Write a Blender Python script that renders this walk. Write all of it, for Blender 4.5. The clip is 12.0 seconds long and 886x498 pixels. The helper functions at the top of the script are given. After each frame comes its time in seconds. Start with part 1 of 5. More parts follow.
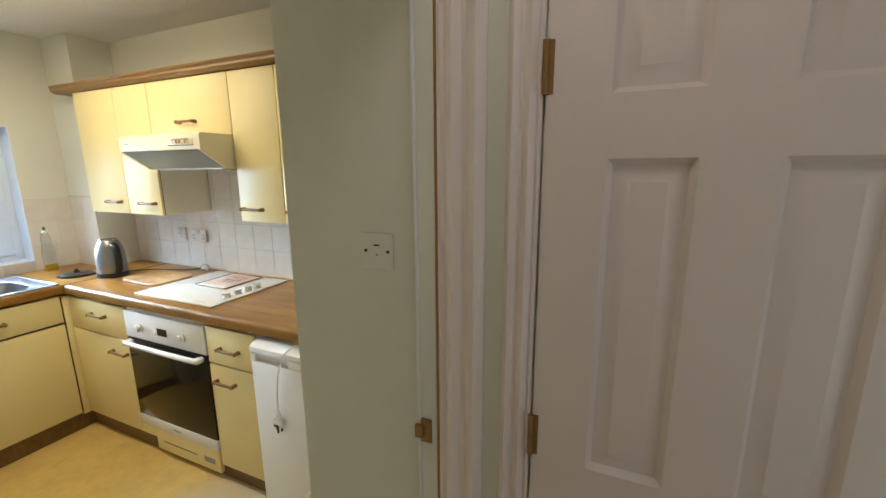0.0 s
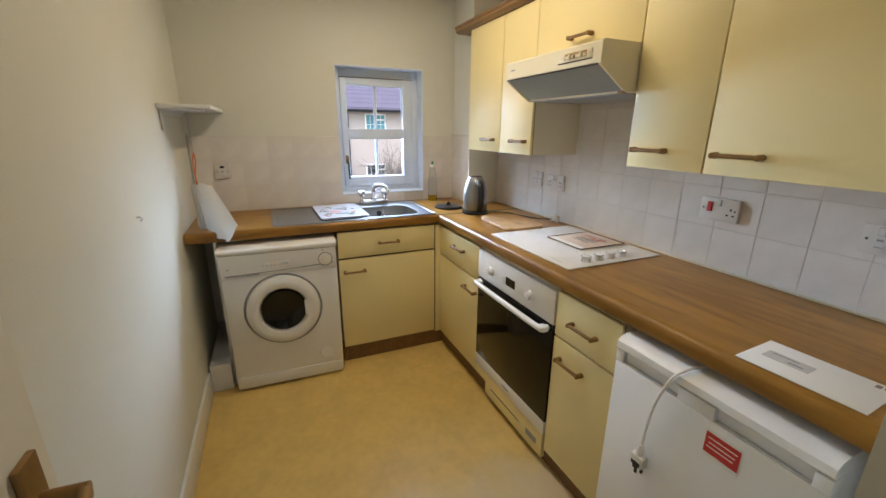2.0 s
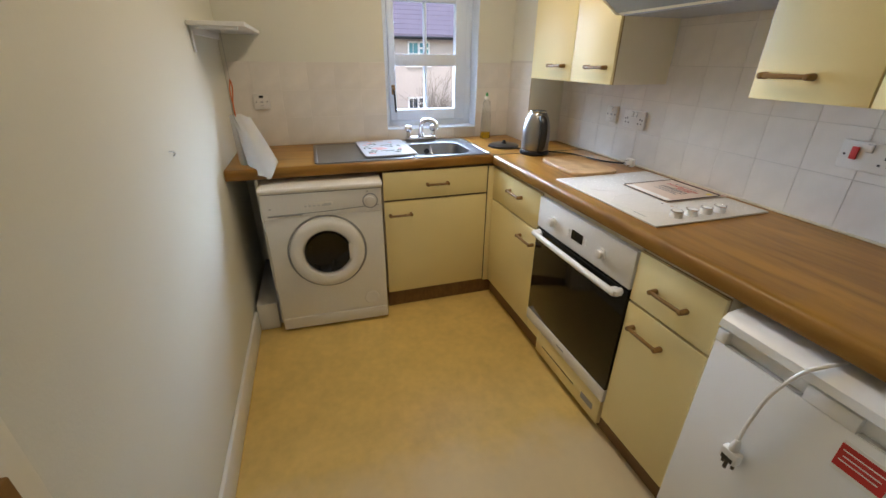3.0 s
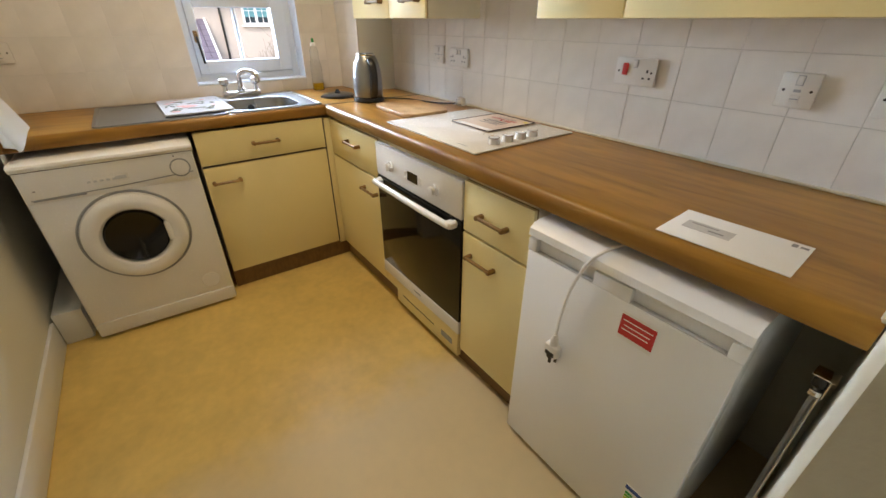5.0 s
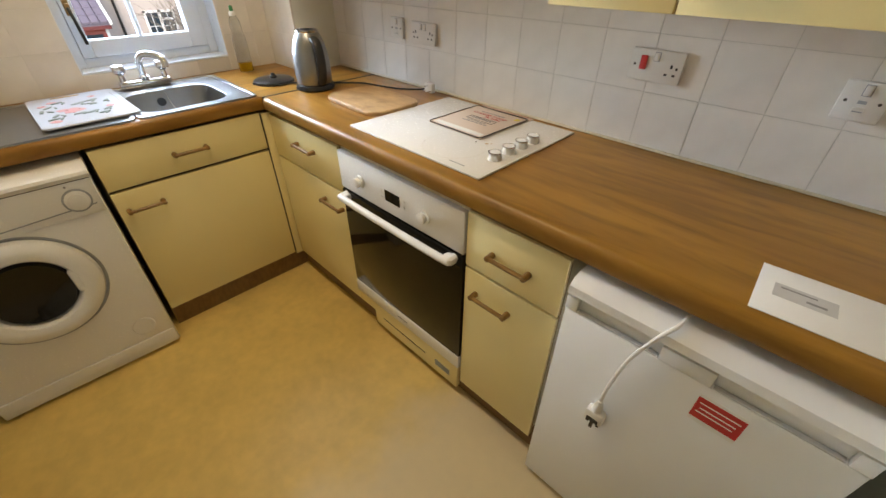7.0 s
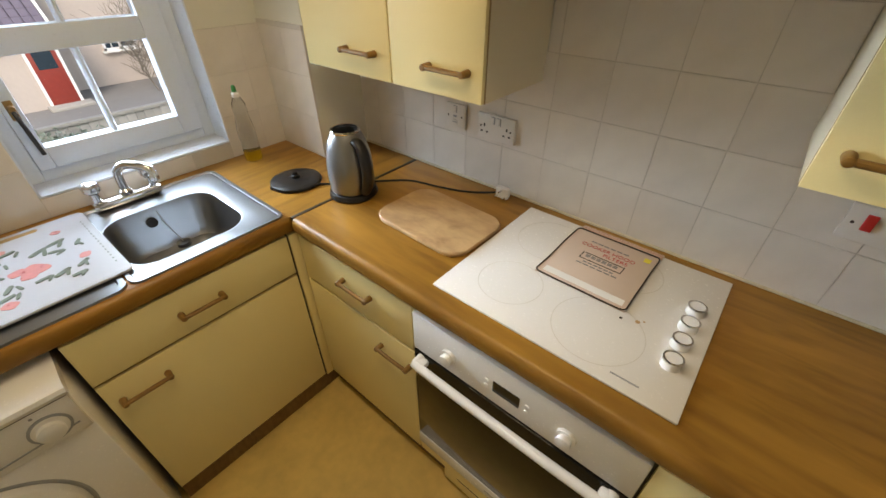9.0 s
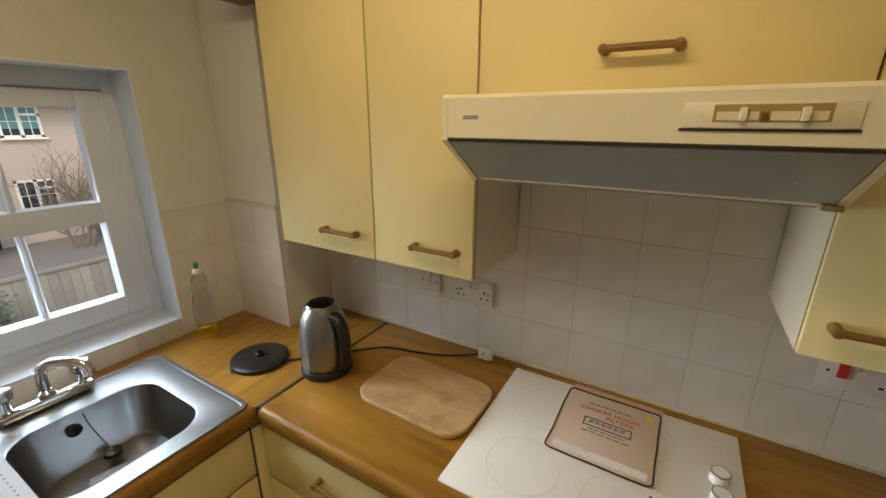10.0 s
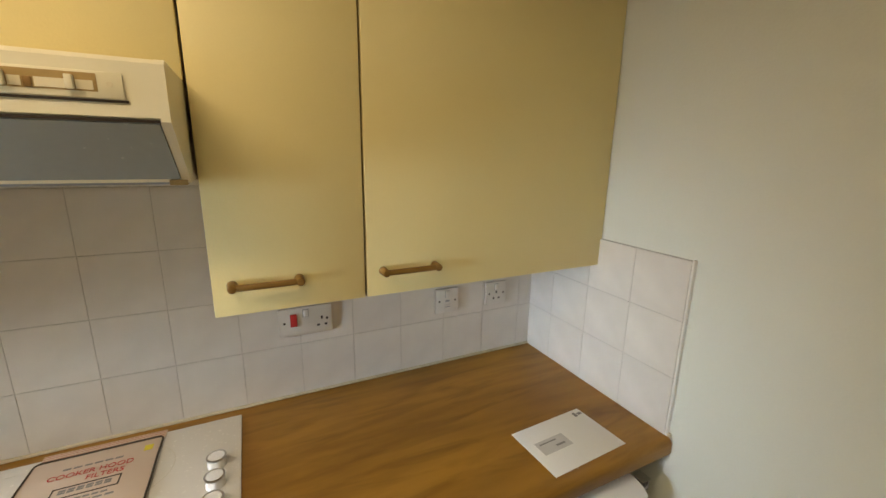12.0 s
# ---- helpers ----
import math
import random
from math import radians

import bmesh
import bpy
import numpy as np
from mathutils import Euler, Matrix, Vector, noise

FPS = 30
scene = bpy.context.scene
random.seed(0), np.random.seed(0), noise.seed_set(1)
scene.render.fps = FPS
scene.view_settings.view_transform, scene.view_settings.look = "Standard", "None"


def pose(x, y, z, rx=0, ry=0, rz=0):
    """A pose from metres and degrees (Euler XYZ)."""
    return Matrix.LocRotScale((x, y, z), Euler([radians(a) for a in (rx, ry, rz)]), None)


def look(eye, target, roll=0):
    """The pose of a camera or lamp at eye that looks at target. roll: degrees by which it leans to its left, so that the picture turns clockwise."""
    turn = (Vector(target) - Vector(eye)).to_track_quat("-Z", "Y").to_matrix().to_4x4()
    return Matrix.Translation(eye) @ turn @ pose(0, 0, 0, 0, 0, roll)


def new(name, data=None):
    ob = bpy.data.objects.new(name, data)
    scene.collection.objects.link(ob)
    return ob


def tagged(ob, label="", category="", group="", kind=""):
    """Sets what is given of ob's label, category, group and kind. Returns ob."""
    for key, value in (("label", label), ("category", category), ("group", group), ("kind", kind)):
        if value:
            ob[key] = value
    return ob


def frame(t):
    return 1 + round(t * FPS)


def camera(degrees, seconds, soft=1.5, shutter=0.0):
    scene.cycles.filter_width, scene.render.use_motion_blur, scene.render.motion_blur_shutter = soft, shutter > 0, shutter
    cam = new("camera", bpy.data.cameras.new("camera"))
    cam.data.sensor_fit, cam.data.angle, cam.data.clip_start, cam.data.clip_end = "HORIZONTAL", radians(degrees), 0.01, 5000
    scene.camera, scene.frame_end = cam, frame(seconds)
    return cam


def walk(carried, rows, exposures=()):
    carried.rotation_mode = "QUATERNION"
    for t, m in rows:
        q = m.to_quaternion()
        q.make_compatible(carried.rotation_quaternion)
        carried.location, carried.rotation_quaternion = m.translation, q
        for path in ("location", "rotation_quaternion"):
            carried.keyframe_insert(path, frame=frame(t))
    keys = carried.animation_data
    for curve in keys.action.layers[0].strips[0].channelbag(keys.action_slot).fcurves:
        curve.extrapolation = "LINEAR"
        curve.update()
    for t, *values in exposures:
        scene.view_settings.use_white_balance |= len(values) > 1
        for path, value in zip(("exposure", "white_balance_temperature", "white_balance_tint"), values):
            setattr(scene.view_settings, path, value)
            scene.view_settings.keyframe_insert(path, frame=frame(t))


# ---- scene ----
cam = camera(96.0, 12.0)
EXPOSURES = [(0.0, 2.72, 6350, 10), (0.6, 2.24, 6300, 11), (1.0, 2.16, 6900, 13), (1.5, 2.16, 6600, 15), (2.5, 2.15, 6450, 17), (4.5, 2.26, 7150, 17), (5.5, 2.42, 7200, 17), (6.5, 2.33, 7250, 16), (8.5, 2.05, 7600, 15), (9.0, 1.88, 7650, 15), (9.5, 1.57, 7650, 14), (10.0, 1.37, 8250, 15), (10.5, 1.62, 8000, 12), (11.0, 1.75, 7600, 12), (11.5, 1.88, 7600, 12), (12.0, 1.98, 7700, 14)]
PATH = [
    (0, (3.614, -1.823, 1.568), (2.833, -0.024, 1.173), -0.4),
    (0.5, (3.504, -1.705, 1.537), (2.348, -0.118, 1.155), -0.1),
    (1, (3.419, -1.611, 1.519), (1.921, -0.344, 1.129), 0.1),
    (1.5, (3.219, -1.586, 1.472), (1.54, -0.607, 0.999), 0.4),
    (2, (2.981, -1.614, 1.436), (1.224, -0.851, 0.862), 0.4),
    (2.5, (2.832, -1.628, 1.406), (1.083, -0.982, 0.683), 0.5),
    (2.7, (2.767, -1.623, 1.41), (1.03, -1.029, 0.615), 0.7),
    (4.3, (2.808, -1.504, 1.313), (1.118, -1.001, 0.369), -0.0),
    (4.5, (2.811, -1.479, 1.304), (1.166, -0.847, 0.358), 0.1),
    (5, (2.825, -1.428, 1.297), (1.419, -0.41, 0.303), 0.1),
    (5.5, (2.801, -1.444, 1.32), (1.581, -0.301, 0.223), 0.3),
    (6, (2.719, -1.401, 1.4), (1.553, -0.247, 0.255), 0.3),
    (6.5, (2.6, -1.36, 1.413), (1.446, -0.205, 0.257), 0.5),
    (6.7, (2.541, -1.35, 1.397), (1.392, -0.204, 0.228), 0.4),
    (8.5, (1.872, -1.266, 1.513), (0.88, -0.026, 0.297), -0.0),
    (9, (1.73, -1.149, 1.62), (0.699, 0.072, 0.416), 0.0),
    (9.5, (1.632, -1.127, 1.672), (0.522, 0.179, 0.642), 0.2),
    (10, (1.572, -1.174, 1.697), (0.602, 0.466, 1.089), 0.2),
    (10.5, (1.594, -1.185, 1.696), (1.064, 0.677, 1.194), 0.1),
    (11, (1.663, -1.207, 1.674), (1.566, 0.732, 1.192), 0.0),
    (11.5, (1.787, -1.233, 1.651), (1.987, 0.701, 1.181), 0.4),
    (12, (1.879, -1.177, 1.626), (2.733, 0.572, 1.169), 0.9),
]
walk(cam, [(t, look(eye, target, roll)) for t, eye, target, roll in PATH], EXPOSURES)

# ---- world, lamps, exposure ----
world = bpy.data.worlds.new("world")
scene.world = world
world.use_nodes = True
wn = world.node_tree.nodes
sky = wn.new("ShaderNodeTexSky")
sky.sky_type, sky.sun_disc = "NISHITA", False
sky.sun_elevation, sky.sun_rotation = radians(48), radians(128)
sky.air_density, sky.dust_density = 1.6, 1.2
wn["Background"].inputs["Strength"].default_value = 0.105
world.node_tree.links.new(sky.outputs[0], wn["Background"].inputs[0])


def lamp(name, kind, m, energy, color, **size):
    data = bpy.data.lights.new(name, kind)
    data.energy, data.color = energy, color
    if kind == "AREA":
        data.shape, data.size, data.size_y = "RECTANGLE", size["w"], size["h"]
        data.spread = radians(size.get("spread", 180))
    else:
        data.angle = size["angle"]
    ob = new(name, data)
    ob.matrix_world = m
    return ob


lamp("overcast_sun", "SUN", look((9, -7, 13), (0, 0, 0)), 0.55, (1.0, 0.95, 0.88), angle=radians(14))
# daylight in the kitchen window's opening, towards the tiles and the floor, the east end and the south wall
lamp("window_daylight", "AREA", look((-0.106, -0.82, 1.38), (1.489, -0.302, 0.265)), 1.12, (0.58, 0.78, 1.0), w=0.44, h=0.66, spread=74)
lamp("window_daylight", "AREA", look((-0.106, -0.82, 1.38), (2.84, -0.22, 0.98)), 0.64, (0.58, 0.78, 1.0), w=0.44, h=0.66, spread=38)
lamp("window_daylight", "AREA", look((-0.106, -0.82, 1.38), (1.234, -2.31, 0.45)), 0.9, (0.58, 0.78, 1.0), w=0.44, h=0.66, spread=56)
# unseen lamp added above the panes, more bright sky for sill and reveals
lamp("sky_fill", "AREA", look((-0.95, -0.82, 2.75), (-0.1, -0.82, 1.35)), 1.8, (0.66, 0.82, 1.0), w=1.8, h=0.9)
# unseen lamp added below the window, brightens the reveal's top like yard bounce
lamp("yard_fill", "AREA", look((-1.0, -0.82, -0.4), (-0.1, -0.82, 1.6)), 1.6, (0.72, 0.84, 1.0), w=1.6, h=0.8)
# tube of the ceiling batten, downwards
lamp("tube_light", "AREA", look((1.13, -0.97, 2.325), (1.13, -0.97, 0), 90), 2.1, (1.0, 0.87, 0.63), w=0.09, h=1.16)
# fill lamp, as daylight, in an added, unseen doorway at the hall's end
lamp("hall_end_fill", "AREA", look((4.74, -1.55, 0.98), (3.0, -1.2, 0.7)), 0.46, (0.88, 0.93, 0.97), w=0.76, h=1.9)
# fill from above, in the globe of an added hall ceiling lamp
lamp("hall_top_fill", "AREA", look((3.56, -1.52, 2.345), (3.56, -1.52, 0)), 0.17, (1.0, 0.84, 0.78), w=0.20, h=0.20)


# ---- materials ----
def mat(name, color, rough=0.5, metal=0.0, grain=0.0, scale=60.0, broad=0.0, bscale=3.0, bump=0.0, spec=0.5, stretch=(1, 1, 1), dark=None, per_object=0.0, coat=0.0):
    """Principled surface with fine grain, broad variation and relief."""
    m = bpy.data.materials.new(name)
    m.use_nodes = True
    nt = m.node_tree
    b = nt.nodes["Principled BSDF"]
    b.inputs["Roughness"].default_value, b.inputs["Metallic"].default_value = rough, metal
    b.inputs["Specular IOR Level"].default_value = spec
    b.inputs["Coat Weight"].default_value = coat
    co = nt.nodes.new("ShaderNodeTexCoord")
    mp = nt.nodes.new("ShaderNodeMapping")
    mp.inputs["Scale"].default_value = stretch
    nt.links.new(co.outputs["Object"], mp.inputs["Vector"])
    last = None

    def layer(sc, amount, detail):
        nonlocal last
        n = nt.nodes.new("ShaderNodeTexNoise")
        n.inputs["Scale"].default_value, n.inputs["Detail"].default_value = sc, detail
        nt.links.new(mp.outputs[0], n.inputs["Vector"])
        r = nt.nodes.new("ShaderNodeValToRGB")
        r.color_ramp.elements[0].position, r.color_ramp.elements[1].position = 0.3, 0.7
        low = dark or tuple(c * 0.6 for c in color)
        r.color_ramp.elements[0].color = (*[c + (d - c) * amount for c, d in zip(color, low)], 1)
        r.color_ramp.elements[1].color = (*[min(1, c + (c - d) * amount * 0.35) for c, d in zip(color, low)], 1)
        nt.links.new(n.outputs["Fac"], r.inputs[0])
        if last is None:
            last = r.outputs[0]
        else:
            mx = nt.nodes.new("ShaderNodeMixRGB")
            mx.inputs[0].default_value = 0.5
            nt.links.new(last, mx.inputs[1])
            nt.links.new(r.outputs[0], mx.inputs[2])
            last = mx.outputs[0]
        return n

    fine = None
    if broad:
        layer(bscale, broad, 3)
    if grain or bump:
        fine = layer(scale, grain, 6)
    if last is None:
        b.inputs["Base Color"].default_value = (*color, 1)
    else:
        out = last
        if per_object:
            oi = nt.nodes.new("ShaderNodeObjectInfo")
            mr = nt.nodes.new("ShaderNodeMapRange")
            mr.inputs["To Min"].default_value, mr.inputs["To Max"].default_value = 1 - per_object, 1 + per_object * 0.3
            nt.links.new(oi.outputs["Random"], mr.inputs["Value"])
            hv = nt.nodes.new("ShaderNodeHueSaturation")
            nt.links.new(out, hv.inputs["Color"])
            nt.links.new(mr.outputs[0], hv.inputs["Value"])
            out = hv.outputs[0]
        nt.links.new(out, b.inputs["Base Color"])
    if bump and fine:
        bp = nt.nodes.new("ShaderNodeBump")
        bp.inputs["Strength"].default_value, bp.inputs["Distance"].default_value = bump, 0.002
        nt.links.new(fine.outputs["Fac"], bp.inputs["Height"])
        nt.links.new(bp.outputs[0], b.inputs["Normal"])
    if fine:
        rr = nt.nodes.new("ShaderNodeMapRange")
        rr.inputs["To Min"].default_value, rr.inputs["To Max"].default_value = max(0.02, rough - 0.08), min(1, rough + 0.08)
        nt.links.new(fine.outputs["Fac"], rr.inputs["Value"])
        nt.links.new(rr.outputs[0], b.inputs["Roughness"])
    return m


def wood(name, light, dark, rough, stretch, scale=1.0, coat=0.0, figure=0.20):
    """Laminate or timber with long grain and cathedral figure."""
    m = mat(name, light, rough, grain=0.16, scale=18 * scale, broad=1.0, bscale=3.0 * scale, bump=0.15, stretch=stretch, dark=dark, coat=coat)
    nt = m.node_tree
    b = nt.nodes["Principled BSDF"]
    old = b.inputs["Base Color"].links[0].from_socket
    mp = [n for n in nt.nodes if n.bl_idname == "ShaderNodeMapping"][0]
    w = nt.nodes.new("ShaderNodeTexWave")
    w.bands_direction = "Y"
    w.inputs["Scale"].default_value, w.inputs["Distortion"].default_value = 1.3 * scale, 15.0
    w.inputs["Detail"].default_value, w.inputs["Detail Scale"].default_value = 3, 0.7
    nt.links.new(mp.outputs[0], w.inputs["Vector"])
    r = nt.nodes.new("ShaderNodeValToRGB")
    r.color_ramp.elements[0].position, r.color_ramp.elements[1].position = 0.1, 0.55
    r.color_ramp.elements[0].color, r.color_ramp.elements[1].color = (*[d * 0.9 for d in dark], 1), (*light, 1)
    nt.links.new(w.outputs["Fac"], r.inputs[0])
    mx = nt.nodes.new("ShaderNodeMixRGB")
    mx.inputs[0].default_value = figure
    nt.links.new(old, mx.inputs[1])
    nt.links.new(r.outputs[0], mx.inputs[2])
    nt.links.new(mx.outputs[0], b.inputs["Base Color"])
    return m


def glassy(name, color=(1, 1, 1), rough=0.0, ior=1.45):
    m = bpy.data.materials.new(name)
    m.use_nodes = True
    b = m.node_tree.nodes["Principled BSDF"]
    b.inputs["Base Color"].default_value = (*color, 1)
    b.inputs["Transmission Weight"].default_value = 1.0
    b.inputs["Roughness"].default_value, b.inputs["IOR"].default_value = rough, ior
    return m


def glow(name, color, strength):
    m = bpy.data.materials.new(name)
    m.use_nodes = True
    b = m.node_tree.nodes["Principled BSDF"]
    b.inputs["Base Color"].default_value = (*color, 1)
    b.inputs["Emission Color"].default_value = (*color, 1)
    b.inputs["Emission Strength"].default_value = strength
    return m


PAINT = mat("wall_paint", (0.67, 0.66, 0.58), 0.75, grain=0.05, scale=160, broad=0.10, bscale=1.6, bump=0.25, spec=0.25)
CEIL = mat("ceiling_paint", (0.78, 0.76, 0.70), 0.85, grain=0.05, scale=120, broad=0.06, bscale=2.0, bump=0.3, spec=0.2)
# white window gloss with the blue of daylight put into its colour
JOINERY_DAYLIT = mat("window_gloss_daylit", (0.68, 0.755, 0.86), 0.30, grain=0.06, scale=90, broad=0.10, bscale=6, bump=0.12)
GLOSS = mat("gloss_white", (0.74, 0.75, 0.76), 0.32, grain=0.05, scale=90, broad=0.06, bscale=5, bump=0.12)
CASING = mat("casing_paint", (0.75, 0.68, 0.655), 0.35, grain=0.06, scale=90, broad=0.08, bscale=5, bump=0.12)
DOORP = mat("door_paint", (0.70, 0.63, 0.60), 0.42, grain=0.05, scale=140, broad=0.06, bscale=4, bump=0.15)
CREAM = mat("cream_laminate", (0.84, 0.71, 0.36), 0.50, grain=0.06, scale=240, broad=0.07, bscale=4, bump=0.12)
CARC = mat("cream_carcass", (0.76, 0.68, 0.50), 0.5, grain=0.06, scale=120, broad=0.05, bscale=5)
EDGE = mat("door_edge", (0.42, 0.28, 0.11), 0.5, grain=0.3, scale=60)
WORKTOP = wood("oak_worktop", (0.37, 0.185, 0.032), (0.15, 0.062, 0.010), 0.34, (1.0, 3.6, 3.6), 0.9, figure=0.16)
WORKTOP.node_tree.nodes["Principled BSDF"].inputs["Specular IOR Level"].default_value = 0.32


def streaks(m, dark, stretch, scale, lo, hi, amount, knots=0.0):
    """Adds broken dark streaks along the grain, and a few knots."""
    nt = m.node_tree
    b = nt.nodes["Principled BSDF"]
    old = b.inputs["Base Color"].links[0].from_socket
    co = [n for n in nt.nodes if n.bl_idname == "ShaderNodeTexCoord"][0]
    mp = nt.nodes.new("ShaderNodeMapping")
    mp.inputs["Scale"].default_value = stretch
    nt.links.new(co.outputs["Object"], mp.inputs["Vector"])
    n = nt.nodes.new("ShaderNodeTexNoise")
    n.inputs["Scale"].default_value, n.inputs["Detail"].default_value, n.inputs["Distortion"].default_value = scale, 5.0, 1.6
    nt.links.new(mp.outputs[0], n.inputs["Vector"])
    mr = nt.nodes.new("ShaderNodeMapRange")
    mr.inputs["From Min"].default_value, mr.inputs["From Max"].default_value, mr.inputs["To Max"].default_value = lo, hi, amount
    nt.links.new(n.outputs["Fac"], mr.inputs["Value"])
    fac = mr.outputs[0]
    if knots:
        v = nt.nodes.new("ShaderNodeTexVoronoi")
        v.inputs["Scale"].default_value = 3.1
        mk = nt.nodes.new("ShaderNodeMapping")
        mk.inputs["Scale"].default_value = (0.8, 2.0, 1.0)
        nt.links.new(co.outputs["Object"], mk.inputs["Vector"])
        nt.links.new(mk.outputs[0], v.inputs["Vector"])
        kr = nt.nodes.new("ShaderNodeMapRange")
        kr.inputs["From Min"].default_value, kr.inputs["From Max"].default_value = 0.10, 0.02
        kr.inputs["To Max"].default_value = knots
        nt.links.new(v.outputs["Distance"], kr.inputs["Value"])
        mxm = nt.nodes.new("ShaderNodeMath")
        mxm.operation = "MAXIMUM"
        nt.links.new(fac, mxm.inputs[0])
        nt.links.new(kr.outputs[0], mxm.inputs[1])
        fac = mxm.outputs[0]
    mx = nt.nodes.new("ShaderNodeMixRGB")
    mx.inputs[2].default_value = (*dark, 1)
    nt.links.new(fac, mx.inputs[0])
    nt.links.new(old, mx.inputs[1])
    nt.links.new(mx.outputs[0], b.inputs["Base Color"])


streaks(WORKTOP, (0.085, 0.034, 0.007), (0.9, 5.0, 5.0), 2.4, 0.48, 0.80, 0.55, knots=0.25)
PLINTH = wood("plinth_wood", (0.20, 0.105, 0.034), (0.11, 0.052, 0.016), 0.45, (1.0, 9.0, 9.0))
CORN = wood("cornice_wood", (0.27, 0.15, 0.045), (0.16, 0.08, 0.022), 0.4, (1.0, 12.0, 12.0))
STRIP = mat("joint_strip", (0.03, 0.018, 0.01), 0.4, grain=0.2, scale=80)
TILE = mat("glazed_tile", (0.73, 0.685, 0.63), 0.22, grain=0.20, scale=17, broad=0.34, bscale=7, bump=0.05, per_object=0.05)
GROUT = mat("grout", (0.56, 0.525, 0.48), 0.85, grain=0.25, scale=150, broad=0.2, bscale=6, bump=0.3)
VINYL = mat("vinyl_floor", (0.72, 0.51, 0.165), 0.42, grain=0.42, scale=26, broad=0.55, bscale=6, bump=0.06)
# light spilling in from the hall is painted into the floor's east end
nt = VINYL.node_tree
bs = nt.nodes["Principled BSDF"]
old = bs.inputs["Base Color"].links[0].from_socket
co = [n for n in nt.nodes if n.bl_idname == "ShaderNodeTexCoord"][0]
sx = nt.nodes.new("ShaderNodeSeparateXYZ")
nt.links.new(co.outputs["Object"], sx.inputs[0])
wob = nt.nodes.new("ShaderNodeTexNoise")
wob.inputs["Scale"].default_value, wob.inputs["Detail"].default_value = 5.0, 4.0
nt.links.new(co.outputs["Object"], wob.inputs["Vector"])
ad = nt.nodes.new("ShaderNodeMath")
ad.operation = "MULTIPLY_ADD"
ad.inputs[1].default_value = 0.32
nt.links.new(wob.outputs["Fac"], ad.inputs[0])
nt.links.new(sx.outputs["X"], ad.inputs[2])
spill_range = nt.nodes.new("ShaderNodeMapRange")
spill_range.inputs["From Min"].default_value, spill_range.inputs["From Max"].default_value = 1.80, 2.02
spill_range.inputs["To Max"].default_value = 0.72
nt.links.new(ad.outputs[0], spill_range.inputs["Value"])
# mixes in the pale tone that the hall light gives the vinyl
worn = nt.nodes.new("ShaderNodeMixRGB")
worn.inputs[2].default_value = (0.62, 0.52, 0.36, 1)
nt.links.new(spill_range.outputs[0], worn.inputs[0])
nt.links.new(old, worn.inputs[1])
nt.links.new(worn.outputs[0], bs.inputs["Base Color"])
ENAMEL = mat("white_enamel", (0.80, 0.79, 0.77), 0.25, grain=0.04, scale=120, broad=0.05, bscale=4)
FRIDGE = mat("fridge_white", (0.85, 0.86, 0.87), 0.28, broad=0.05, bscale=4)
PLASTIC = mat("white_plastic", (0.76, 0.74, 0.70), 0.35, grain=0.04, scale=120)
HOODW = mat("hood_white", (0.80, 0.74, 0.56), 0.35, grain=0.05, scale=120, broad=0.05, bscale=6)
SOCKET = mat("socket_plastic", (0.67, 0.64, 0.595), 0.32, grain=0.05, scale=120)
PALEGREY = mat("pale_grey_plastic", (0.55, 0.56, 0.57), 0.4, grain=0.08, scale=90)
GREY = mat("grey_plastic", (0.30, 0.31, 0.32), 0.4, grain=0.1, scale=90)
VISOR = mat("smoked_visor", (0.30, 0.335, 0.33), 0.24, grain=0.06, scale=60)
BLACKG = mat("black_glass", (0.010, 0.009, 0.007), 0.07, grain=0.1, scale=20, spec=0.35)
BLACK = mat("black_plastic", (0.012, 0.012, 0.013), 0.30, grain=0.2, scale=90)
STEEL = mat("stainless_steel", (0.31, 0.32, 0.335), 0.34, 1.0, broad=0.14, bscale=7)
CHROME = mat("chrome", (0.75, 0.76, 0.78), 0.08, 1.0, grain=0.05, scale=50)
BRASS = mat("antique_brass", (0.30, 0.175, 0.065), 0.42, 0.55, grain=0.4, scale=120, broad=0.3, bscale=30)
HANDLE = wood("handle_wood", (0.24, 0.125, 0.026), (0.12, 0.058, 0.012), 0.40, (1.0, 8.0, 8.0), 6.0)
RED = mat("red_print", (0.55, 0.03, 0.03), 0.4, grain=0.1, scale=60)
PAPER = mat("white_paper", (0.82, 0.81, 0.78), 0.7, grain=0.05, scale=200, broad=0.05, bscale=20)
INK = mat("grey_ink", (0.25, 0.24, 0.24), 0.7, grain=0.1, scale=100)
BOARD = mat("beech_board", (0.55, 0.36, 0.18), 0.55, grain=0.35, scale=26, broad=0.9, bscale=8, bump=0.1, stretch=(1, 2.2, 2.2), dark=(0.26, 0.14, 0.055))
streaks(BOARD, (0.20, 0.10, 0.035), (1.0, 1.3, 1.0), 7.0, 0.52, 0.72, 0.45)
GLASS = glassy("window_glass", (0.97, 0.99, 1.0), 0.0, 1.02)
CLEAR = glassy("clear_plastic", (0.93, 0.96, 0.97), 0.06, 1.38)
SOAP = glassy("yellow_soap", (0.9, 0.62, 0.05), 0.05, 1.33)
GREEN = mat("green_plastic", (0.02, 0.22, 0.06), 0.4, grain=0.1, scale=60)
TUBE = glow("tube_diffuser", (1.0, 0.86, 0.60), 1.55)


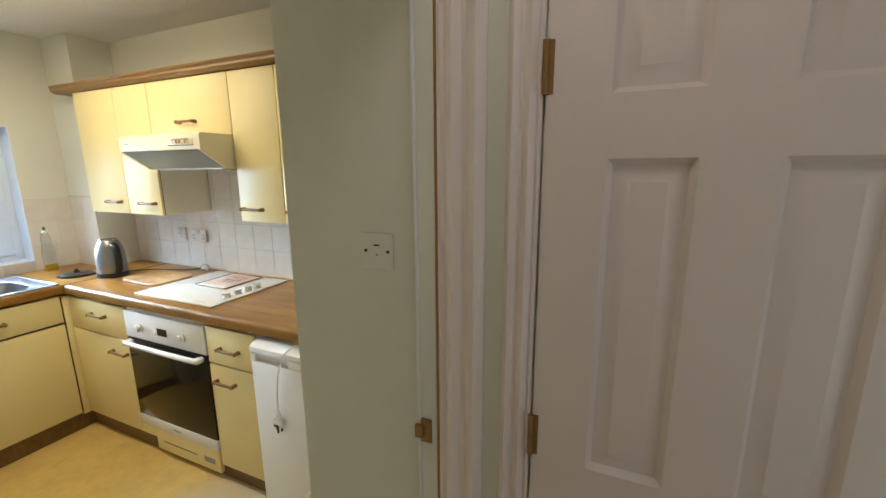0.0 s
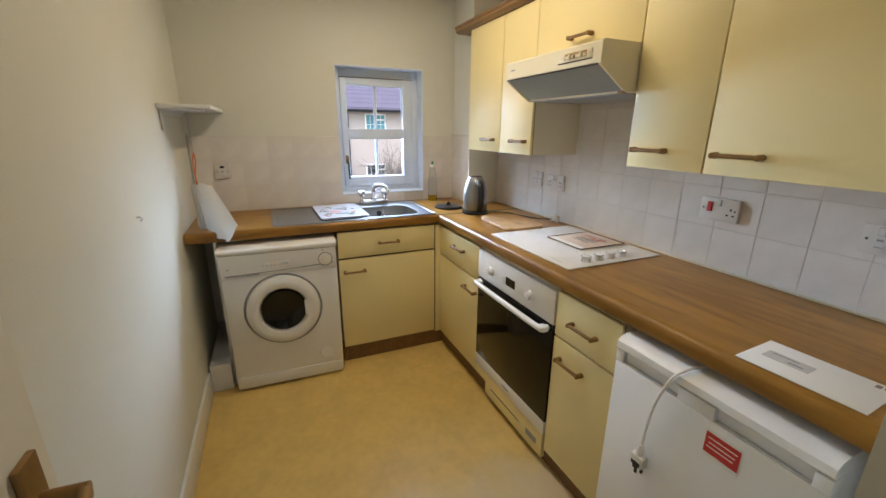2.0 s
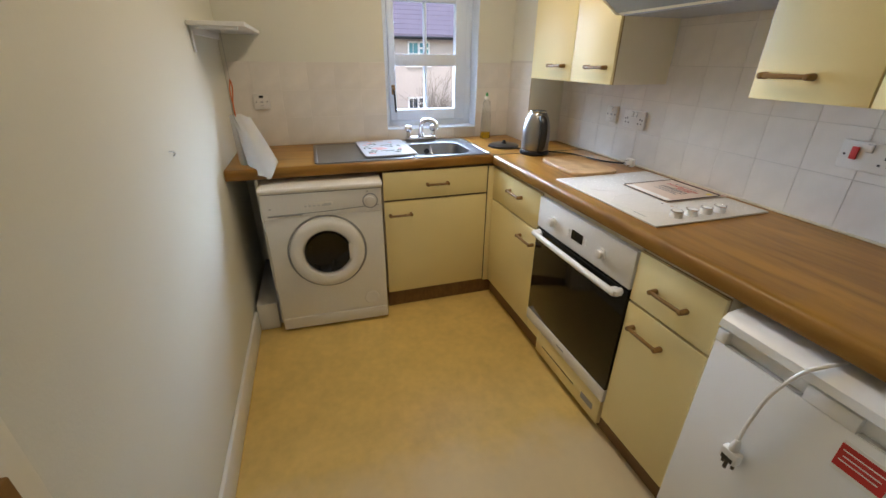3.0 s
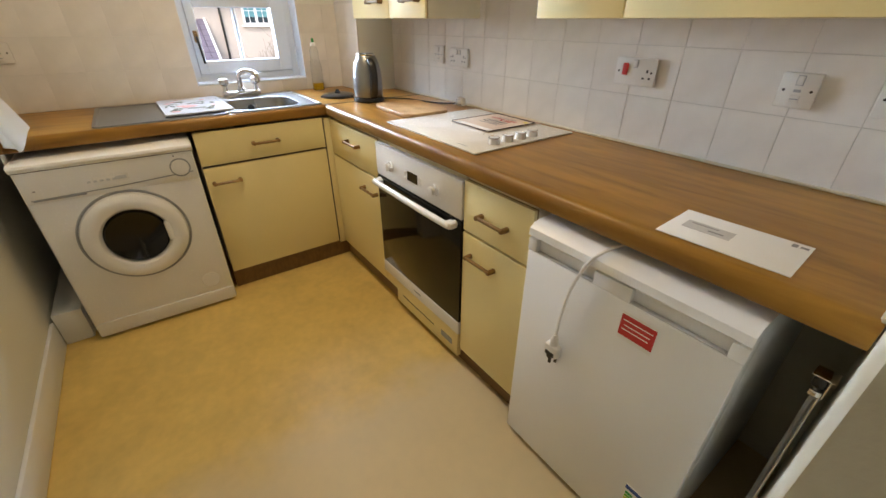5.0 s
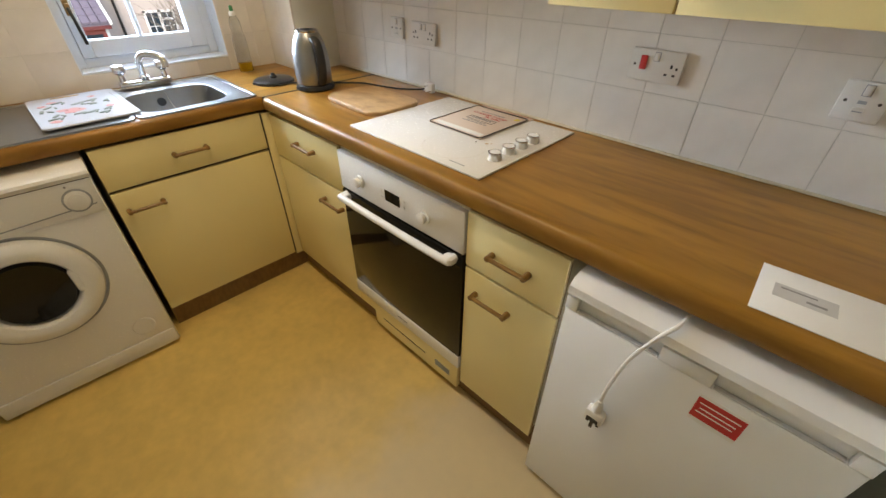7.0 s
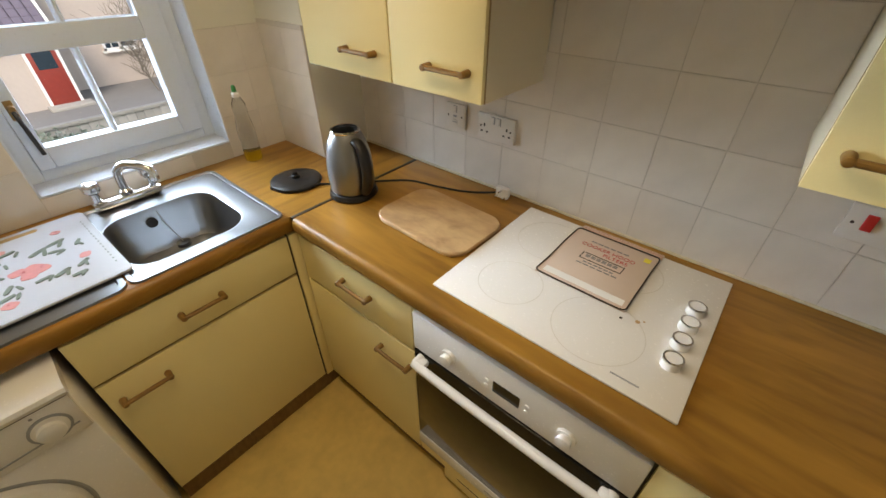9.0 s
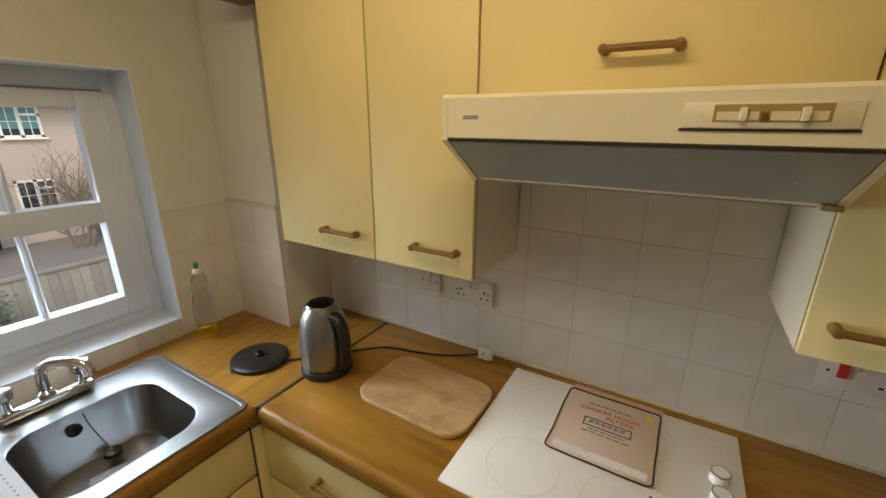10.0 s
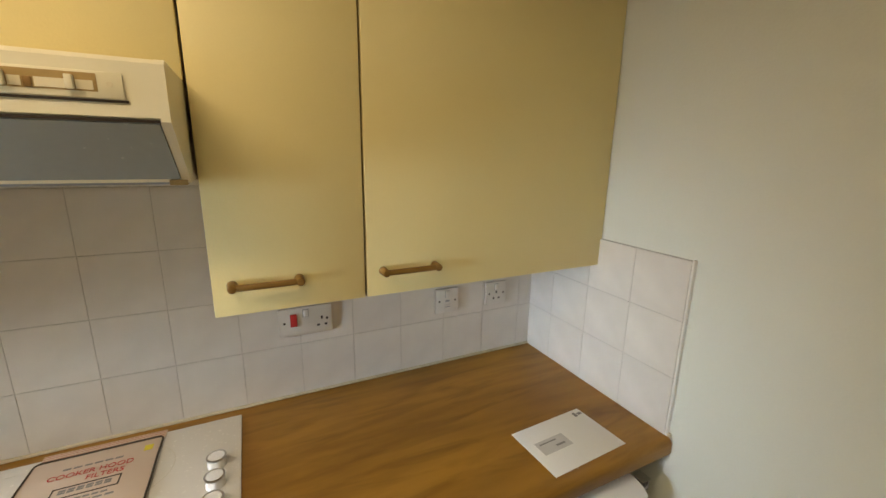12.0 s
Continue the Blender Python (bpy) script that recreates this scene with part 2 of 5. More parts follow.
# ---- mesh helpers ----
def box(bm, a, b, bev=0.0, seg=2):
    """A box between two corners, with rounded edges."""
    r = bmesh.ops.create_cube(bm, size=1)
    vs = r["verts"]
    for v in vs:
        v.co = Vector([a[i] + (v.co[i] + 0.5) * (b[i] - a[i]) for i in range(3)])
    if bev:
        es = list({e for v in vs for e in v.link_edges})
        bmesh.ops.bevel(bm, geom=es, offset=bev, segments=seg, affect="EDGES", profile=0.5)
    return bm


def cyl(bm, c, r, h, axis="z", n=24, r2=None, bev=0.0):
    """A round bar that starts at c and runs h along axis."""
    rot = {"z": Matrix(), "x": Matrix.Rotation(radians(90), 4, "Y"), "y": Matrix.Rotation(radians(-90), 4, "X")}[axis]
    m = Matrix.Translation(c) @ rot @ Matrix.Translation((0, 0, h / 2))
    out = bmesh.ops.create_cone(bm, cap_ends=True, segments=n, radius1=r, radius2=r if r2 is None else r2, depth=abs(h), matrix=m)
    if bev:
        fs = [f for f in {f for v in out["verts"] for f in v.link_faces} if len(f.verts) > 4]
        bmesh.ops.bevel(bm, geom=list({e for f in fs for e in f.edges}), offset=bev, segments=2, affect="EDGES", profile=0.5)
    return bm


def loops(bm, rings, close=False, cap=True):
    """Bridges a row of rings of points."""
    vs = [[bm.verts.new(p) for p in r] for r in rings]
    n = len(vs[0])
    for a, b in zip(vs, vs[1:]):
        for i in range(n):
            bm.faces.new((a[i], a[(i + 1) % n], b[(i + 1) % n], b[i]))
    if cap:
        bm.faces.new(list(reversed(vs[0])))
        bm.faces.new(vs[-1])
    bmesh.ops.recalc_face_normals(bm, faces=bm.faces)
    return bm


def lathe(bm, prof, c=(0, 0, 0), n=36, cap=True):
    return loops(bm, [[(c[0] + r * math.cos(2 * math.pi * i / n), c[1] + r * math.sin(2 * math.pi * i / n), c[2] + z) for i in range(n)] for r, z in prof], cap=cap)


def rrect(cx, cy, w, h, r, z, n=6):
    """A ring: rectangle with round corners."""
    out = []
    for k, (sx, sy) in enumerate(((1, 1), (-1, 1), (-1, -1), (1, -1))):
        for i in range(n + 1):
            a = radians(90 * k + 90 * i / n)
            out.append((cx + sx * (w / 2 - r) + r * math.cos(a), cy + sy * (h / 2 - r) + r * math.sin(a), z))
    return out


def tube(bm, pts, r, n=10):
    """A round bar along a line of points."""
    pts = [Vector(p) for p in pts]
    rings, side = [], None
    for i, p in enumerate(pts):
        d = (pts[min(i + 1, len(pts) - 1)] - pts[max(i - 1, 0)]).normalized()
        if side is None:
            side = d.orthogonal().normalized()
        side = (side - d * side.dot(d)).normalized()
        up = d.cross(side)
        rings.append([p + r * (math.cos(2 * math.pi * k / n) * side + math.sin(2 * math.pi * k / n) * up) for k in range(n)])
    return loops(bm, rings)


def curve(pts, n=8):
    """Smooth line through points."""
    pts = [Vector(p) for p in pts]
    ext = [pts[0] * 2 - pts[1]] + pts + [pts[-1] * 2 - pts[-2]]
    out = []
    for i in range(1, len(ext) - 2):
        a, b, c, d = ext[i - 1:i + 3]
        for k in range(n):
            t = k / n
            out.append(0.5 * (2 * b + (c - a) * t + (2 * a - 5 * b + 4 * c - d) * t * t + (3 * b - a - 3 * c + d) * t ** 3))
    return out + [pts[-1]]


def prism(bm, poly, axis, a, b):
    """A polygon of (u, v) pairs swept along an axis; axis x: (y, z), axis y: (x, z), axis z: (x, y)."""
    def at(u, v, w):
        return {"x": (w, u, v), "y": (u, w, v), "z": (u, v, w)}[axis]
    return loops(bm, [[at(u, v, a) for u, v in poly], [at(u, v, b) for u, v in poly]])


def finish(name, bm, material, flat=False):
    for e in bm.edges:
        if len(e.link_faces) != 2 or e.calc_face_angle(0) > 0.62:
            e.smooth = False
    for f in bm.faces:
        f.smooth = not flat
    me = bpy.data.meshes.new(name)
    bm.to_mesh(me)
    bm.free()
    me.materials.append(material)
    return me


def part(name, bm, material, parent, label=""):
    ob = new(name, finish(name, bm, material))
    ob.parent = parent
    return tagged(ob, label)


def thing(name, label, category, m, group=""):
    ob = new(name)
    ob.empty_display_size = 0.1
    ob.matrix_world = m
    return tagged(ob, label, category, group)


def solo(name, bm, material, m, label, category, group="", kind=""):
    ob = new(name, finish(name, bm, material))
    ob.matrix_world = m
    return tagged(ob, label, category, group, kind)


def structure(name, bm, material, label="", category=""):
    return solo(name, bm, material, Matrix(), label, category, kind="structure")


def B(*boxes, bev=0.0):
    """A bmesh of boxes given as corner pairs."""
    bm = bmesh.new()
    for a, b in boxes:
        box(bm, a, b, bev)
    return bm


# ---- the room ----
XE, YS, ZC, FZ = 2.843, -2.06, 2.44, -0.05   # east wall face, south wall face, ceiling, floor
HX = 4.7                                 # end of the hall
W0, W1, WZ0, WZ1 = -1.129, -0.490, 0.968, 1.855   # window opening
YH = -1.045                              # wall face between kitchen end and hall

floor = structure("floor", B(((-0.25, YS - 0.1, FZ - 0.06), (HX + 0.1, 0.1, FZ))), VINYL, "yellow-beige mottled sheet vinyl floor, painted paler where hall light spills in", "floor")
ceiling = structure("ceiling", B(((-0.25, YS - 0.1, ZC), (HX + 0.1, 0.1, ZC + 0.1))), CEIL, "plain off-white painted ceiling", "ceiling")
wall_north = structure("wall_north", B(((-0.25, 0.008, FZ), (XE, 0.108, ZC))), PAINT, "cream painted wall with tiled splashback", "wall")
wall_south = structure("wall_south", B(((-0.25, YS - 0.1, FZ), (HX, YS, ZC))), PAINT, "cream painted plain wall", "wall")
wall_west = structure("wall_west", B(((-0.25, YS, FZ), (-0.008, W0, ZC)), ((-0.25, W1, FZ), (-0.008, 0.008, ZC)),
                                     ((-0.25, W0, FZ), (-0.008, W1, WZ0)), ((-0.25, W0, WZ1), (-0.008, W1, ZC))), PAINT, "cream painted wall with a small window", "wall")
PAINT2 = mat("wall_paint_green", (0.69, 0.70, 0.63), 0.75, grain=0.05, scale=160, broad=0.10, bscale=1.6, bump=0.25, spec=0.25)
wall_east = structure("wall_east", B(((XE, YH, FZ), (HX, 0.108, ZC))), PAINT2, "cream painted wall ending the worktop", "wall")
# the doorway is added, out of view, to hold the fill lamp
wall_hall = structure("wall_hall", B(((HX, YS, FZ), (HX + 0.1, -1.95, ZC)), ((HX, -1.15, FZ), (HX + 0.1, YH, ZC)), ((HX, -1.95, 2.0), (HX + 0.1, -1.15, ZC))), PAINT, "plain painted end wall of the hall, unseen, with a doorway added for light", "wall")
# added out of view, stops the sky shining in through the doorway
wall_beyond = structure("wall_beyond", B(((HX + 0.1, YS, FZ), (HX + 0.2, YH, ZC))), PAINT, "unseen plain wall added beyond the hall doorway to keep sky light out", "wall")
pillar = structure("pillar", B(((-0.004, -0.237, 0.86), (0.302, 0.006, ZC))), PAINT, "boxed-in corner pillar, tiled below", "pillar")
lintel = structure("wall_lintel", B(((3.205, YS, 2.035), (3.31, YH, ZC))), PAINT, "plain wall above the kitchen doorway", "wall")
baseboard = structure("baseboard", B(((0.62, YS, FZ), (3.2, YS + 0.015, 0.088)), bev=0.004), GLOSS, "white painted skirting board", "skirting")


# ---- fitted kitchen ----
def bar_handle(parent, x0, x1, y, z, mat_=None):
    """A bowed bar handle on a front that faces -y."""
    bm = bmesh.new()
    d = 0.026
    tube(bm, curve([(x0 + 0.012, y - d * 0.92, z), (x0 + 0.03, y - d, z), (x1 - 0.03, y - d, z), (x1 - 0.012, y - d * 0.92, z)], 5), 0.0068, 10)
    for x in (x0 + 0.0095, x1 - 0.0095):
        cyl(bm, (x, y - 0.0005, z), 0.0085, -(d + 0.007), "y", 14, 0.0105, bev=0.003)
    return part("handle", bm, mat_ or HANDLE, parent, "tan wooden bar handle")


def front(parent, name, x0, x1, z0, z1, y, t=0.018):
    """A laminated front with a dark edge band behind."""
    d = part(name, B(((x0 + 0.0015, y, z0 + 0.0015), (x1 - 0.0015, y + t * 0.72, z1 - 0.0015)), bev=0.002), CREAM, parent)
    part("edge_band", B(((x0 + 0.001, y + t * 0.72, z0 + 0.001), (x1 - 0.001, y + t, z1 - 0.001))), EDGE, d, "brown edge band")
    return d


def base_unit(label, m, w, depth, split, top, handles, x_in=0.0, low=0.05, inner=0.84, gap=0.003):
    """A floor cabinet with a drawer over a door; handles: (x0, x1, z) for drawer and door."""
    u = thing("base_cabinet", label, "cabinet", m, "kitchen base cabinets")
    y = -depth
    part("body", B(((0.002, y + 0.019, 0.085), (w - 0.002, -0.02, inner))), CARC, u)
    # shade of the gap put in as a dark strip over the cream carcass
    part("shadow_rail", B(((0.004, y + 0.0185, split - 0.03), (w - 0.004, y + 0.022, split + 0.03))), STRIP, u, "dark strip painted as shade in the gap between drawer and door")
    dr = front(u, "drawer_front", x_in, w, split + gap, top, y)
    bar_handle(dr, *handles[0][:2], y, handles[0][2])
    do = front(u, "door", x_in, w, low, split - 0.003, y)
    bar_handle(do, *handles[1][:2], y, handles[1][2])
    return u


FY, FW = 0.605, 0.600
base_unit("cream base cabinet with drawer over door, in the corner", pose(0.64, 0, 0), 0.516, FY, 0.63, 0.826, ((0.195, 0.345, 0.750), (0.352, 0.505, 0.547)), x_in=-0.036, low=0.06)
base_unit("narrow cream base cabinet between oven and fridge", pose(1.813, 0, 0), 0.325, FY, 0.632, 0.826, ((0.092, 0.232, 0.725), (0.042, 0.185, 0.546)))
base_unit("cream base cabinet under the sink, drawer over door", pose(0, -1.276, 0, 0, 0, 90), 0.635, FW, 0.664, 0.835, ((0.248, 0.388, 0.752), (0.024, 0.164, 0.582)), inner=0.70, gap=0.006, low=0.062)
corner = thing("corner_post", "cream corner filler post between base cabinets", "cabinet", pose(0.60, -0.605, 0))
# dark strip fills the gap to give it its shade
part("dark_gap", B(((-0.019, -0.0356, 0.062), (-0.008, -0.0292, 0.83))), STRIP, corner, "dark strip standing in for shade in the gap beside the post")
part("post", B(((-0.02, -0.029, 0.05), (0.0, 0.016, 0.83)), bev=0.001), CREAM, corner)

plinth = thing("plinth", "brown wood-effect plinth under the cabinets", "plinth", pose(0, 0, 0))
part("board", B(((0.555, -0.572, FZ), (2.138, -0.556, 0.084))), PLINTH, plinth)
part("board", B(((0.562, -1.276, FZ), (0.578, -0.572, 0.084))), PLINTH, plinth)


def nose(d, top=0.90, bot=0.845):
    """Outline of a worktop with a rolled front: (depth, height)."""
    r = 0.02
    pts = [(0.0, bot), (0.0, top), (d - r, top)]
    pts += [(d - r + r * math.sin(radians(a)), top - r + r * math.cos(radians(a))) for a in (18, 36, 54, 72, 90)]
    pts += [(d, bot + 0.012), (d - 0.004, bot + 0.003), (d - 0.012, bot)]
    return pts


def board_poly(d, top=0.90, bot=0.845):
    return [(0.0, bot), (0.0, top), (-(d - 0.05), top), (-(d - 0.05), bot)]


def edge_poly(d, top=0.90, bot=0.845):
    return [(-(d - 0.05), bot), (-(d - 0.05), top)] + [(-u, z) for u, z in nose(d, top, bot)[2:]]


wt = thing("worktop", "oak-effect laminate worktop with rolled front edge, worn", "worktop", pose(0.622, 0, 0), "worktops")
part("board", prism(bmesh.new(), board_poly(0.622), "x", 0.0, XE - 0.003 - 0.622), WORKTOP, wt)
part("front_edge", prism(bmesh.new(), edge_poly(0.622), "x", 0.0, XE - 0.003 - 0.622), WORKTOP, wt, "rolled front edge")
wt = thing("worktop", "oak-effect laminate worktop under the window, with sink", "worktop", pose(0.0, -2.055, 0, 0, 0, 90), "worktops")
for poly, a, b in ((board_poly(0.612), 0.0, 1.0), (board_poly(0.612), 1.36, 1.436), ([(0, 0.845), (0, 0.90), (-0.17, 0.90), (-0.17, 0.845)], 1.0, 1.36),
                   ([(-0.53, 0.845), (-0.53, 0.90), (-0.562, 0.90), (-0.562, 0.845)], 1.0, 1.36), ([(0, 0.845), (0, 0.90), (-0.607, 0.90), (-0.607, 0.845)], 1.436, 2.055)):
    part("board", prism(bmesh.new(), poly, "x", a, b), WORKTOP, wt)
part("front_edge", prism(bmesh.new(), edge_poly(0.612), "x", 0.0, 1.436), WORKTOP, wt, "rolled front edge")
solo("joint_strip", B(((0.6075, -0.614, 0.85), (0.621, -0.004, 0.9015)), bev=0.001), STRIP, Matrix(), "dark metal strip covering the worktop joint", "trim")


# ---- wall cabinets ----
def wall_unit(label, x0, x1, z0, z1, y, doors, handles):
    u = thing("wall_cabinet", label, "cabinet", pose(x0, 0, z0), "kitchen wall cabinets")
    w, h = x1 - x0, z1 - z0
    part("body", B(((0.001, y + 0.019, 0.001), (w - 0.001, -0.002, h))), CARC, u)
    for (a, b), hd in zip(doors, handles):
        d = front(u, "door", a - x0, b - x0, 0, h, y)
        bar_handle(d, hd[0] - x0, hd[1] - x0, y, hd[2] - z0)
    return u


WY = -0.316
wall_unit("tall cream wall cabinet beside the pillar", 0.425, 0.832, 1.305, 2.05, WY, [(0.425, 0.832)], [(0.636, 0.780, 1.378)])
wall_unit("narrow cream wall cabinet beside the cooker hood", 0.834, 1.152, 1.305, 2.05, WY, [(0.834, 1.152)], [(0.972, 1.117, 1.376)])
wall_unit("short cream wall cabinet above the cooker hood", 1.154, 1.795, 1.745, 2.05, WY, [(1.154, 1.795)], [(1.405, 1.545, 1.823)])
wall_unit("narrow cream wall cabinet with one door", 1.797, 2.104, 1.302, 2.05, WY, [(1.797, 2.104)], [(1.825, 1.97, 1.368)])
wall_unit("wide cream wall cabinet against the end wall", 2.106, XE - 0.002, 1.302, 2.05, WY, [(2.106, XE - 0.002)], [(2.135, 2.285, 1.364)])
bm = prism(bmesh.new(), [(0.0, 2.052), (0.0, 2.098), (-0.352, 2.098), (-0.358, 2.088), (-0.350, 2.078), (-0.352, 2.066), (-0.34, 2.056), (-0.33, 2.052)], "x", 0.0, XE - 0.264)
solo("cornice", bm, CORN, pose(0.26, 0, 0), "brown moulded wooden cornice along the wall cabinets", "cornice")


# ---- cooker hood ----
hood = thing("cooker_hood", "off-white slimline cooker hood under the short cabinet", "cooker hood", pose(1.168, 0, 1.574))
w = 0.624
part("body", prism(bmesh.new(), [(-0.004, 0.0), (-0.004, 0.170), (-0.490, 0.170), (-0.496, 0.164), (-0.496, 0.095), (-0.490, 0.092), (-0.36, 0.012), (-0.35, 0.0)], "x", 0.012, w - 0.012), HOODW, hood)
for x in (0.0, w - 0.012):
    part("cheek", prism(bmesh.new(), [(-0.004, 0.0), (-0.004, 0.171), (-0.488, 0.171), (-0.497, 0.164), (-0.497, 0.090), (-0.36, 0.0)], "x", x, x + 0.0119), HOODW, hood)
part("visor", prism(bmesh.new(), [(-0.4925, 0.087), (-0.490, 0.0905), (-0.3625, 0.0098), (-0.365, 0.006)], "x", 0.014, w - 0.014), VISOR, hood, "smoked grey visor")
part("underside", B(((0.03, -0.345, -0.004), (w - 0.03, -0.03, -0.0002))), GREY, hood, "grey filter grille")
sl = part("switch_panel", B(((0.393, -0.4985, 0.116), (0.577, -0.4962, 0.149)), bev=0.001), HOODW, hood)
part("slot", B(((0.428, -0.4992, 0.124), (0.550, -0.4986, 0.146))), EDGE, sl, "dark slider slot")
for a, b in ((0.432, 0.457), (0.466, 0.478), (0.490, 0.519), (0.529, 0.546)):
    part("slot_plate", B(((a, -0.4998, 0.126), (b, -0.4993, 0.137))), CARC, sl)
for x in (0.457, 0.520):
    part("slider", B(((x, -0.507, 0.125), (x + 0.008, -0.4994, 0.142)), bev=0.001), HOODW, sl)
part("indicator", B(((0.480, -0.5005, 0.125), (0.488, -0.4994, 0.137)), bev=0.001), BRASS, sl, "brown indicator lens")
for x in (0.415, 0.563):
    sc_ = bmesh.new()
    cyl(sc_, (x, -0.4984, 0.134), 0.0035, -0.001, "y", 12)
    part("screw", sc_, CARC, sl)
# shadow below the switch panel, drawn as a thin dark bar
part("line", B(((0.390, -0.4978, 0.112), (0.580, -0.4963, 0.1152))), STRIP, hood, "shadow line drawn as a dark bar")
# dark bar in place of the shade between fascia and visor
part("visor_gap", B(((0.0125, -0.4955, 0.0885), (w - 0.0125, -0.488, 0.0925))), STRIP, hood, "dark bar for the shade in the gap above the visor")
part("hinge_tab", B(((w - 0.030, -0.372, -0.004), (w - 0.004, -0.352, 0.005)), bev=0.001), EDGE, hood)
part("badge", B(((0.045, -0.4972, 0.128), (0.075, -0.4962, 0.134))), GREY, hood)


# ---- oven and hob ----
oven = thing("oven", "white built-in oven with black glass door", "oven", pose(1.158, -0.018, 0))
w = 0.653
part("housing", B(((0.004, -0.57, 0.085), (w - 0.004, -0.0, 0.84))), CARC, oven)
cp = part("control_panel", B(((0.004, -0.592, 0.668), (w - 0.004, -0.57, 0.818)), bev=0.003), ENAMEL, oven)
for x in (0.14, 0.485):
    k = bmesh.new()
    cyl(k, (x, -0.593, 0.735), 0.024, -0.008, "y", 28)
    cyl(k, (x, -0.600, 0.735), 0.019, -0.018, "y", 28, 0.016, 0.003)
    part("knob", k, ENAMEL, cp)
part("clock", B(((0.282, -0.5935, 0.715), (0.36, -0.5923, 0.756))), BLACKG, cp, "black clock display")
for x in (0.262, 0.38):
    for z in (0.722, 0.744):
        k = bmesh.new()
        cyl(k, (x, -0.592, z), 0.006, -0.004, "y", 14)
        part("button", k, ENAMEL, cp)
part("vent_gap", B(((0.006, -0.585, 0.660), (w - 0.006, -0.572, 0.667))), BLACK, oven)
dd = part("door", B(((0.004, -0.592, 0.19), (w - 0.004, -0.571, 0.659)), bev=0.002), BLACKG, oven, "black glass oven door")
part("trim", B(((0.004, -0.5945, 0.125), (w - 0.004, -0.571, 0.189)), bev=0.003), ENAMEL, dd)
part("badge", B(((0.30, -0.5955, 0.155), (0.36, -0.5946, 0.163))), GREY, dd)
hb = bmesh.new()
tube(hb, curve([(0.035, -0.592, 0.646), (0.037, -0.616, 0.643), (0.06, -0.625, 0.642), (0.325, -0.628, 0.642), (0.59, -0.625, 0.642), (0.614, -0.616, 0.643), (0.616, -0.592, 0.646)], 5), 0.0135, 12)
part("handle", hb, ENAMEL, dd, "white bar handle")
for x in (0.022, w - 0.066):
    part("handle_end", B(((x, -0.628, 0.630), (x + 0.044, -0.592, 0.655)), bev=0.008), ENAMEL, dd)
pn = part("lower_panel", B(((0.12, -0.588, -0.010), (w - 0.014, -0.566, 0.121)), bev=0.002), CREAM, oven)
part("slot", B(((0.18, -0.589, 0.048), (0.46, -0.5881, 0.053))), STRIP, pn)
part("vent", B(((0.52, -0.590, 0.034), (0.60, -0.5881, 0.064))), GREY, pn, "small grey vent grille")
part("lower_filler", B(((0.002, -0.585, 0.06), (0.1185, -0.567, 0.121))), CREAM, oven)

hob = thing("hob", "white ceramic electric hob with four knobs", "hob", pose(1.196, -0.560, 0.9005))
part("plate", B(((0, 0, 0), (0.613, 0.515, 0.007)), bev=0.003), ENAMEL, hob)
HRING = mat("hob_print", (0.66, 0.64, 0.60), 0.3, grain=0.1, scale=60)
for x, y, r in ((0.155, 0.14, 0.085), (0.40, 0.13, 0.105), (0.15, 0.38, 0.10), (0.385, 0.385, 0.085)):
    part("ring", lathe(bmesh.new(), [(r, 0.0073), (r + 0.0022, 0.0073), (r + 0.0022, 0.0066), (r, 0.0066), (r, 0.0073)], (x, y, 0), 48, cap=False), HRING, hob)
for y in (0.331, 0.267, 0.201, 0.132):
    k = lathe(bmesh.new(), [(0.021, 0.0072), (0.021, 0.010), (0.0195, 0.028), (0.017, 0.031), (0.0, 0.031)], (0.562, y, 0), 28, cap=False)
    kb = part("knob", k, ENAMEL, hob)
    part("knob_ring", lathe(bmesh.new(), [(0.0196, 0.0285), (0.0215, 0.0285), (0.0215, 0.0308), (0.0180, 0.0316), (0.0175, 0.031)], (0.562, y, 0), 28, cap=False), CHROME, kb, "chrome rim")
for x, y, rd_, m_ in ((0.430, 0.200, 0.004, STRIP), (0.466, 0.212, 0.006, BOARD), (0.478, 0.222, 0.003, BOARD)):
    part("burn_mark", lathe(bmesh.new(), [(rd_, 0.0071), (rd_ * 0.8, 0.0076)], (x, y, 0), 10), m_, hob, "brown burnt-on spot")
part("badge", B(((0.47, 0.03, 0.0071), (0.53, 0.034, 0.0076))), GREY, hob)


def disc_at(c, prof, n=40):
    """A turned ring whose axis points to -y, standing at c."""
    bm = lathe(bmesh.new(), prof, (0, 0, 0), n, cap=False)
    bmesh.ops.transform(bm, matrix=Matrix.Translation(c) @ Matrix.Rotation(radians(90), 4, "X"), verts=bm.verts)
    return bm


# ---- washing machine ----
wm = thing("washing_machine", "white front-loading washing machine standing a little askew", "washing machine", pose(0.11, -1.891, FZ, 0, 0, 88) @ Matrix.Diagonal((1.02, 1, 1.045, 1)))
w, d = 0.598, 0.565
part("body", B(((0, -d, 0.012), (w, 0, 0.80)), bev=0.008), ENAMEL, wm)
part("lid", prism(bmesh.new(), [(0.0, 0.801), (0.0, 0.830), (-d - 0.004, 0.830), (-d - 0.016, 0.825), (-d - 0.020, 0.815), (-d - 0.012, 0.801)], "x", -0.003, w + 0.003), ENAMEL, wm)
# shade under the lid's edge, put in as a dark strip
part("lid_gap", B(((0.004, -d - 0.0115, 0.7985), (w - 0.004, -d + 0.01, 0.8015))), STRIP, wm, "dark strip for the shade in the gap under the lid")
